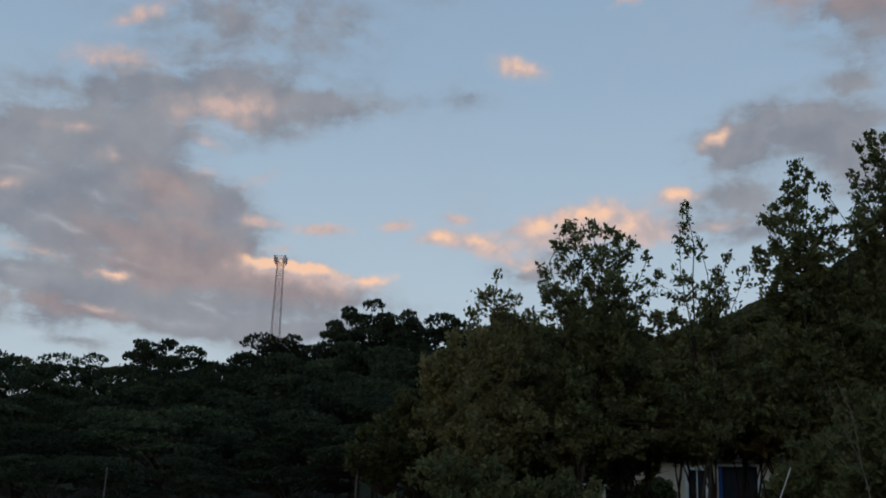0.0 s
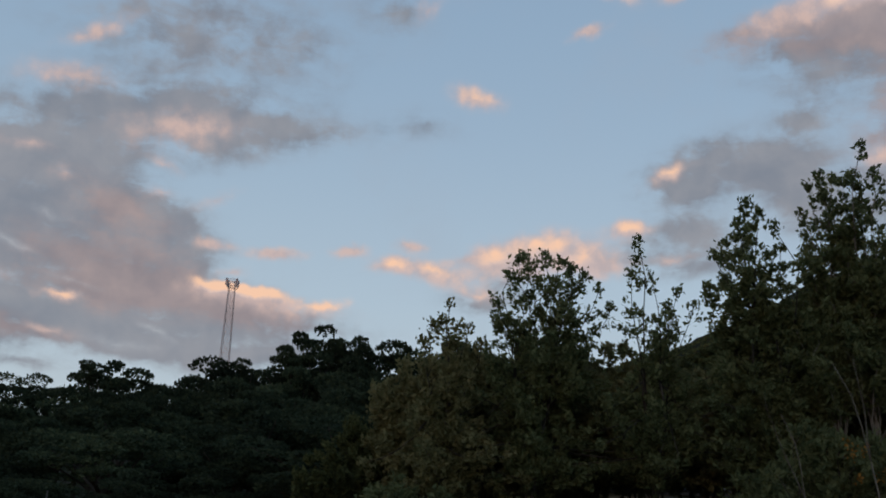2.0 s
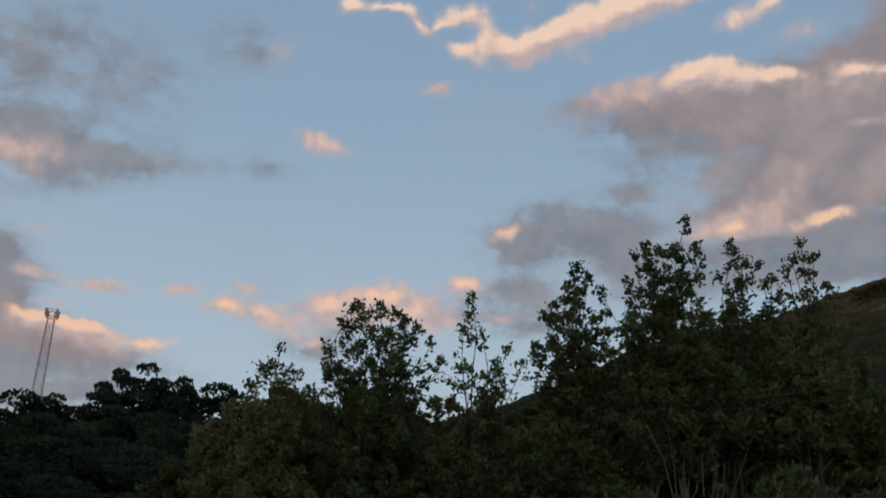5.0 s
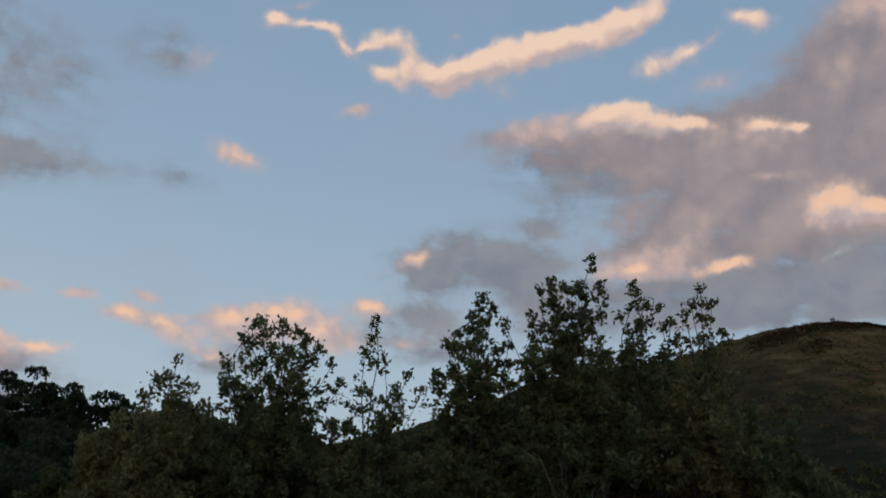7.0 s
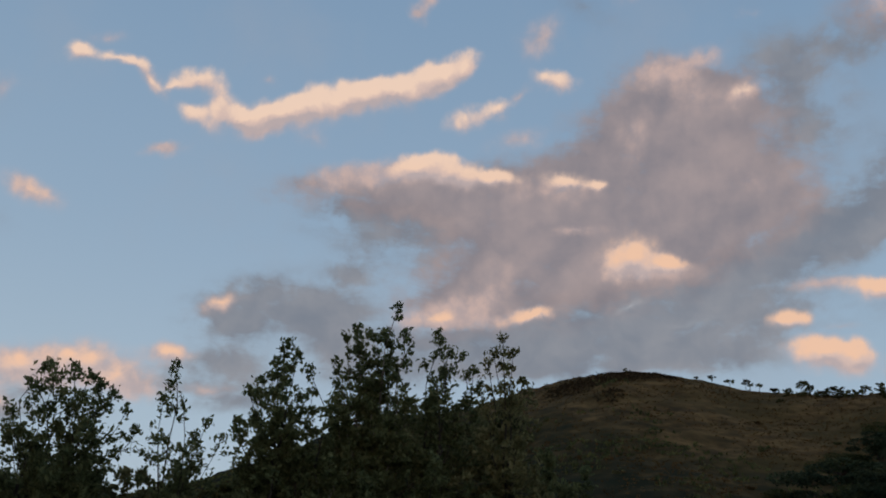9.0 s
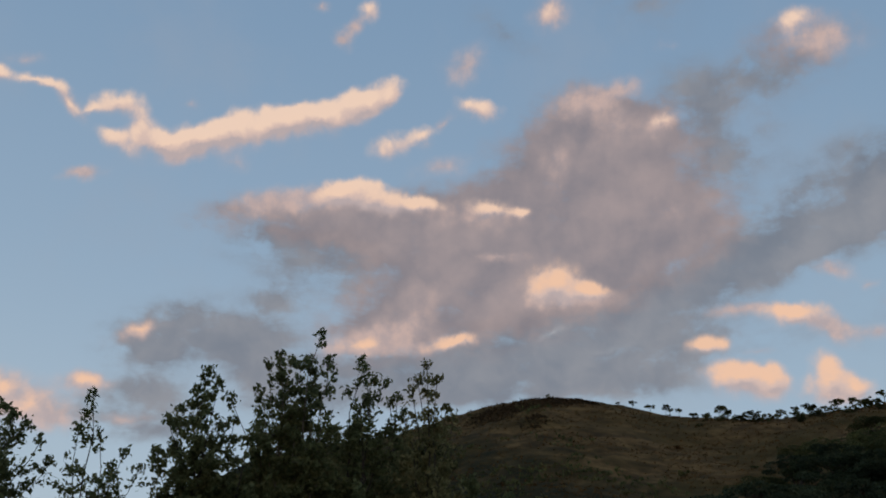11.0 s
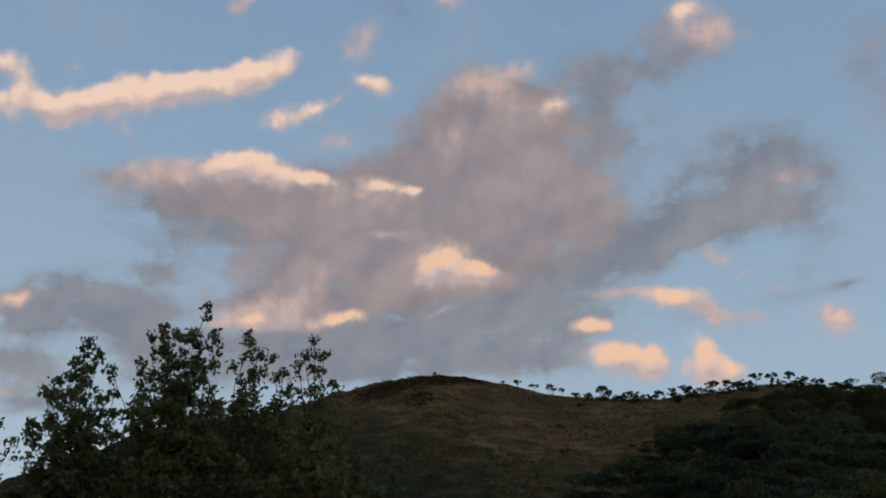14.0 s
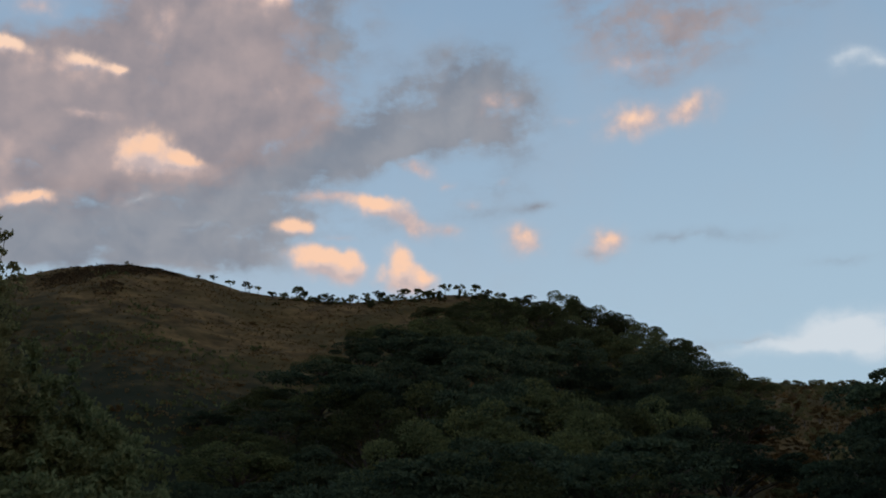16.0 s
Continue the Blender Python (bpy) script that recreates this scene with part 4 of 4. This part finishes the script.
# ---------------------------------------------------------------- house behind the trees
def house():
    top = new("house")
    az, r = 14.6, 53.0
    top.location = at(az, r) + Vector((0, 0, 1.35))
    top.rotation_euler = (0, 0, -radians(az))
    tagged(top, "small cream plastered house with a blue door", "house")
    holes = ((-1.2, -0.4, 1.0, 2.5), (0.38, 2.0, 0.0, 2.7))     # window, doorway: x from, to, z from, to
    x0, x1, y0, y1, H = -3.8, 4.8, 0.0, 6.0, 3.05
    w = Bag()      # the front wall with its openings
    xs = sorted({x0, x1, *[h[0] for h in holes], *[h[1] for h in holes]})
    for a, b in zip(xs, xs[1:]):
        spans = [(h[2], h[3]) for h in holes if h[0] <= a and b <= h[1]]
        z = -1.6
        for lo, hi in spans:
            if lo > z:
                w.box((a, y0, z), (b, y0 + 0.2, lo))
            z = hi
        w.box((a, y0, z), (b, y0 + 0.2, H))
    part("wall", w.mesh("wall", WALL), top)
    for lo, hi in (((x0, y0 + 0.2, -1.6), (x0 + 0.2, y1, H)), ((x1 - 0.2, y0 + 0.2, -1.6), (x1, y1, H)), ((x0 + 0.2, y1 - 0.2, -1.6), (x1 - 0.2, y1, H))):
        w = Bag()
        w.box(lo, hi)
        part("wall", w.mesh("wall", WALL), top)
    fl = Bag()
    fl.box((x0 + 0.2, y0 + 0.2, -1.6), (x1 - 0.2, y1 - 0.2, 0.02))
    part("floor_slab", fl.mesh("floor_slab", DARK), top)
    rf = Bag()
    ridge = H + 1.1
    for y_e, y_r in ((y0 - 0.3, 3.0), (y1 + 0.7, 3.0)):
        rf.add(([(x0 - 0.5, y_e, H - 0.05), (x1 + 0.5, y_e, H - 0.05), (x1 + 0.5, y_r, ridge), (x0 - 0.5, y_r, ridge),
                 (x0 - 0.5, y_e, H + 0.04), (x1 + 0.5, y_e, H + 0.04), (x1 + 0.5, y_r, ridge + 0.09), (x0 - 0.5, y_r, ridge + 0.09)],
                [(3, 2, 1, 0), (4, 5, 6, 7), (0, 1, 5, 4), (1, 2, 6, 5), (2, 3, 7, 6), (3, 0, 4, 7)]))
    part("roof", rf.mesh("roof", ROOF), top, "rusted sheet-metal roof")
    fa = Bag()
    fa.box((x0 - 0.5, y0 - 0.36, H - 0.16), (x1 + 0.5, y0 - 0.31, H + 0.06))
    part("fascia", fa.mesh("fascia", ROOF), top, "dark weathered eaves board")
    sur = Bag()
    a, b, lo, hi = holes[0]
    sur.box((a - 0.16, -0.06, lo - 0.12), (a, -0.003, hi + 0.2)); sur.box((b, -0.06, lo - 0.12), (b + 0.16, -0.003, hi + 0.2))
    sur.box((a, -0.06, hi), (b, -0.003, hi + 0.2)); sur.box((a, -0.09, lo - 0.12), (b, -0.003, lo))
    win = part("window", sur.mesh("window", WHITE), top, "white window surround")
    # dark sheet in the window: the room's shade is put into its colour
    shade_sheet = Bag()
    shade_sheet.box((a, 0.08, lo), (b, 0.1, hi))
    part("shutter", shade_sheet.mesh("shutter", DARK), win)
    bars = Bag()
    bars.box(((a + b) / 2 - 0.03, 0.03, lo), ((a + b) / 2 + 0.03, 0.075, hi))
    part("mullion", bars.mesh("mullion", WHITE), win)
    a, b, lo, hi = holes[1]
    fr = Bag()
    fr.box((a - 0.18, -0.05, 0), (a, -0.003, hi))
    door = part("door", fr.mesh("door", BLUE), top, "blue painted door frame round a dark opening")
    jamb = Bag()
    jamb.box((b, -0.05, 0), (b + 0.1, -0.003, hi))
    part("jamb", jamb.mesh("jamb", WHITE), door)
    li = Bag()
    li.box((a - 0.2, -0.07, hi), (b + 0.2, -0.003, hi + 0.13))
    part("lintel", li.mesh("lintel", WHITE), door, "white lintel")
    # dark sheet across the open doorway, coloured as the shade inside
    door_shade = Bag()
    door_shade.box((a, 0.1, 0.02), (b, 0.15, hi))
    part("leaf", door_shade.mesh("leaf", DARK), door)


house()


def garden_wall(az, r, length, high):
    top = new("garden_wall")
    top.location = at(az, r)
    top.rotation_euler = (0, 0, -radians(az))
    tagged(top, "low pale plastered garden wall behind shrubs", "wall")
    b = Bag()
    b.box((-length / 2, 0, -0.3), (length / 2, 0.18, high))
    part("wall_body", b.mesh("wall_body", WALL), top)
    c = Bag()
    c.box((-length / 2 - 0.05, -0.06, high), (length / 2 + 0.05, 0.24, high + 0.09))
    part("coping", c.mesh("coping", WHITE), top)


garden_wall(5.6, 50, 6.0, 2.9)
garden_wall(20.6, 46, 2.2, 2.9)


def post(az, r, high, thick, label, lean=0.04, mat=None):
    top = at(az, r)
    b = Bag()
    b.add(tube([(0, 0, -0.3), (lean * 0.45, 0, high * 0.5), (lean, 0, high)], [thick, thick * 0.95, thick * 0.85], 8))
    ob = new("fence_post", b.mesh("fence_post", mat or POST))
    ob.location = top
    ob.rotation_euler = (0, 0, -radians(az))
    tagged(ob, label, "post", "posts before the wood")


post(-4.2, 40, up(3.1, 40), 0.05, "tall thin grey pole at the wood's edge")
post(-17.05, 38, up(1.75, 38), 0.03, "short pale post at the wood's edge")
post(16.4, 28.5, up(2.7, 28.5), 0.014, "thin pale leaning stake", 1.0, WHITE)

# ---------------------------------------------------------------- the hill: little trees on the crest, bushes on the slope
SMALL = [crown_tree_meshes(80 + k, 6.0, 1.9, 0.5, LEAF_DARK, BARK_DARK, 16, 2000, 0.28, 1.0, 0.08, 0.12) for k in range(3)]
HEAD = [crown_tree_meshes(180 + k, 6.0, 2.3, 0.45, LEAF_DARK, BARK_DARK, 15, 1500, 0.34, 0.75, 0.5, 0.62) for k in range(3)]
for k, (az, s) in enumerate(((42.4, 0.3), (43.2, 0.52), (44.15, 0.5), (45.0, 0.6), (45.25, 0.42), (45.7, 0.5), (46.5, 0.62), (47.1, 0.5), (47.9, 0.8), (48.3, 0.72), (49.6, 0.88), (50.3, 0.7), (51.0, 0.9), (51.8, 0.8), (52.5, 0.95), (53.3, 0.8), (53.9, 1.0),
                             (54.7, 1.0), (55.3, 0.85), (56.3, 1.05), (57.1, 0.9), (58.0, 1.05), (58.7, 0.8), (59.4, 1.0), (60.3, 0.95), (61.2, 0.9))):
    crown_tree("crest_tree", HEAD[k % 3], az, CREST - 2 - 3 * rsw.uniform(0, 1), s * (1.0 if az < 49 else 0.74), "small round-headed tree on a thin trunk along the hill crest", "crest trees", k * 77, 0.1 if az < 46 else rsw.uniform(0.3, 2.0), (1.15, 0.95, 1.25, 1.0)[k % 4])
PALER = [crown_tree_meshes(86 + k, 6.0, 1.9, 0.5, LEAF_OLIVE, BARK_DARK, 13, 1800, 0.28, 0.85, 0.16, 0.3) for k in range(2)]
for k in range(42):
    crown_tree("crest_tree", SMALL[k % 3], 47.2 + k * 0.34 + rsw.uniform(-.3, .3), CREST - 4 - 12 * rsw.uniform(0, 1), rsw.uniform(0.3, 0.62), "small bushy tree standing on the hill crest", "crest trees", k * 51, 0.7, rsw.uniform(0.9, 1.4))
BUSH = [crown_tree_meshes(90 + k, 2.4, 1.6, 0.8, m, BARK_DARK, 12, 1000, 0.24, 0.8, 0.06, 0.15) for k, m in enumerate((LEAF_OLIVE, LEAF_DRY, LEAF_DARK))]
for k in range(70):
    az, r = rsw.uniform(14, 60), rsw.uniform(100, 320)
    crown_tree("bush", BUSH[(0, 1, 0, 1, 2)[k % 5]], az, r, rsw.uniform(0.35, 0.85) * (0.6 + 60 / r), ("low olive bush on the dry hillside", "dry straw-coloured bush on the hillside", "low olive bush on the dry hillside", "dry straw-coloured bush on the hillside", "low dark bush on the dry hillside")[k % 5], "hillside bushes", rsw.uniform(0, 360), 0.3)
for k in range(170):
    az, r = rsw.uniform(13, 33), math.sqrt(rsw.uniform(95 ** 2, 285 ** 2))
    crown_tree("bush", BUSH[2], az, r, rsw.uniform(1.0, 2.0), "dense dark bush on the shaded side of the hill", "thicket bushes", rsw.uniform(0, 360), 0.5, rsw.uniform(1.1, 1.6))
# far ridge beyond the slope
for k in range(110):
    az = 72.3 + k * 0.11 + rsw.uniform(-.05, .05)
    crown_tree("ridge_tree", PALER[k % 2], az, CREST - 5 - 30 * rsw.uniform(0, 1) ** 2, rsw.uniform(0.62, 0.8), "distant tree on the low wooded ridge", "ridge trees", rsw.uniform(0, 360), 2.4, 1.5)
for k, (az, r, h) in enumerate(((80.4, 120, 11.6), (83.4, 110, 12.0), (79.9, 100, 9.4), (80.6, 85, 8.0), (84.6, 95, 10.6))):
    g = at(az, r).z
    crown_tree("broad_tree", DEEP[k], az, r, (EYE.z + math.tan(radians(h)) * r - g) / 12.0, "dark broad-crowned tree at the mouth of the gully", "woodland trees", k * 60)
# dry thicket with pale stems in the gully between the slopes
DRYTREE = [crown_tree_meshes(100 + k, 7.0, 2.6, 0.5, m, BARK_PALE, 14, 1500, 0.34) for k, m in enumerate((LEAF_DRY, LEAF_OLIVE))]
for k in range(90):
    az, r = rsw.uniform(71.5, 80.5), rsw.uniform(95, 290)
    crown_tree("dry_tree", DRYTREE[(0, 1, 0)[k % 3]], az, r, rsw.uniform(0.6, 1.1), ("dry brown tree with pale stems in the gully", "thin olive tree with pale stems in the gully", "dry brown tree with pale stems in the gully")[k % 3], "gully trees", rsw.uniform(0, 360), 0.4)
# undergrowth behind the row and the house
for k in range(44):
    az, r = 1.0 + k * 1.0 + rsw.uniform(-.3, .3), rsw.uniform(70, 86)
    crown_tree("thicket_tree", DEEP[k % 5], az, r, rsw.uniform(0.36, 0.55), "low dark thicket tree behind the row", "thicket trees", rsw.uniform(0, 360), 0.8, 1.7)


def tuft_field(name, label, mat, seed, count, az0, az1, r0, r1, length, keep):
    """grass and scrub on the slopes: many upright blades, nobody could count them"""
    rs = np.random.RandomState(seed)
    cen, out = [], []
    while len(cen) < count:
        az, r = rs.uniform(az0, az1), math.sqrt(rs.uniform(r0 * r0, r1 * r1))
        x, y = r * math.sin(radians(az)), r * math.cos(radians(az))
        if noise.noise(Vector((x / 22, y / 22, seed))) + keep(x, r) < rs.uniform(-0.3, 0.5):
            continue
        z = ground_z(x, y)
        for _ in range(4):
            a, b = rs.normal(0, length * 0.45, 2)
            cen.append((x + a, y + b, z + length * rs.uniform(0.05, 0.35)))
            out.append((a * 0.5, b * 0.5, length * 1.2))
    v, q = leaf_sheet(rs, np.array(cen), np.array(out), length, 0.5)
    ob = new(name, mesh_of(name, v, q, mat))
    tagged(ob, label, "grass", kind="stuff")


tuft_field("dry_grass", "dry brown grass covering the hillside", LEAF_DRY, 7, 40000, 12, 66, 95, 326, 0.6, lambda x, r: (x - 120) / 260)
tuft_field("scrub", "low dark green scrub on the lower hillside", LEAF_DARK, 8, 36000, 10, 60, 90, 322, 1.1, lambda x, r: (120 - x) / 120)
tuft_field("crest_scrub", "dark brown scrub below the hilltop", LEAF_BROWN, 12, 6000, 33, 43, 270, 325, 0.8, lambda x, r: 0.4 - abs(math.degrees(math.asin(x / r)) - 37.8) / 5 - abs(r - 312) / 45)
tuft_field("gully_grass", "dry grass in the gully", LEAF_DRY, 9, 9000, 70, 86, 95, 326, 1.0, lambda x, r: 0.2)
crown_tree("bush", BUSH[0], 38.6, CREST - 1, 0.75, "lone bush on the hilltop", "hillside bushes", 20, 0.2)
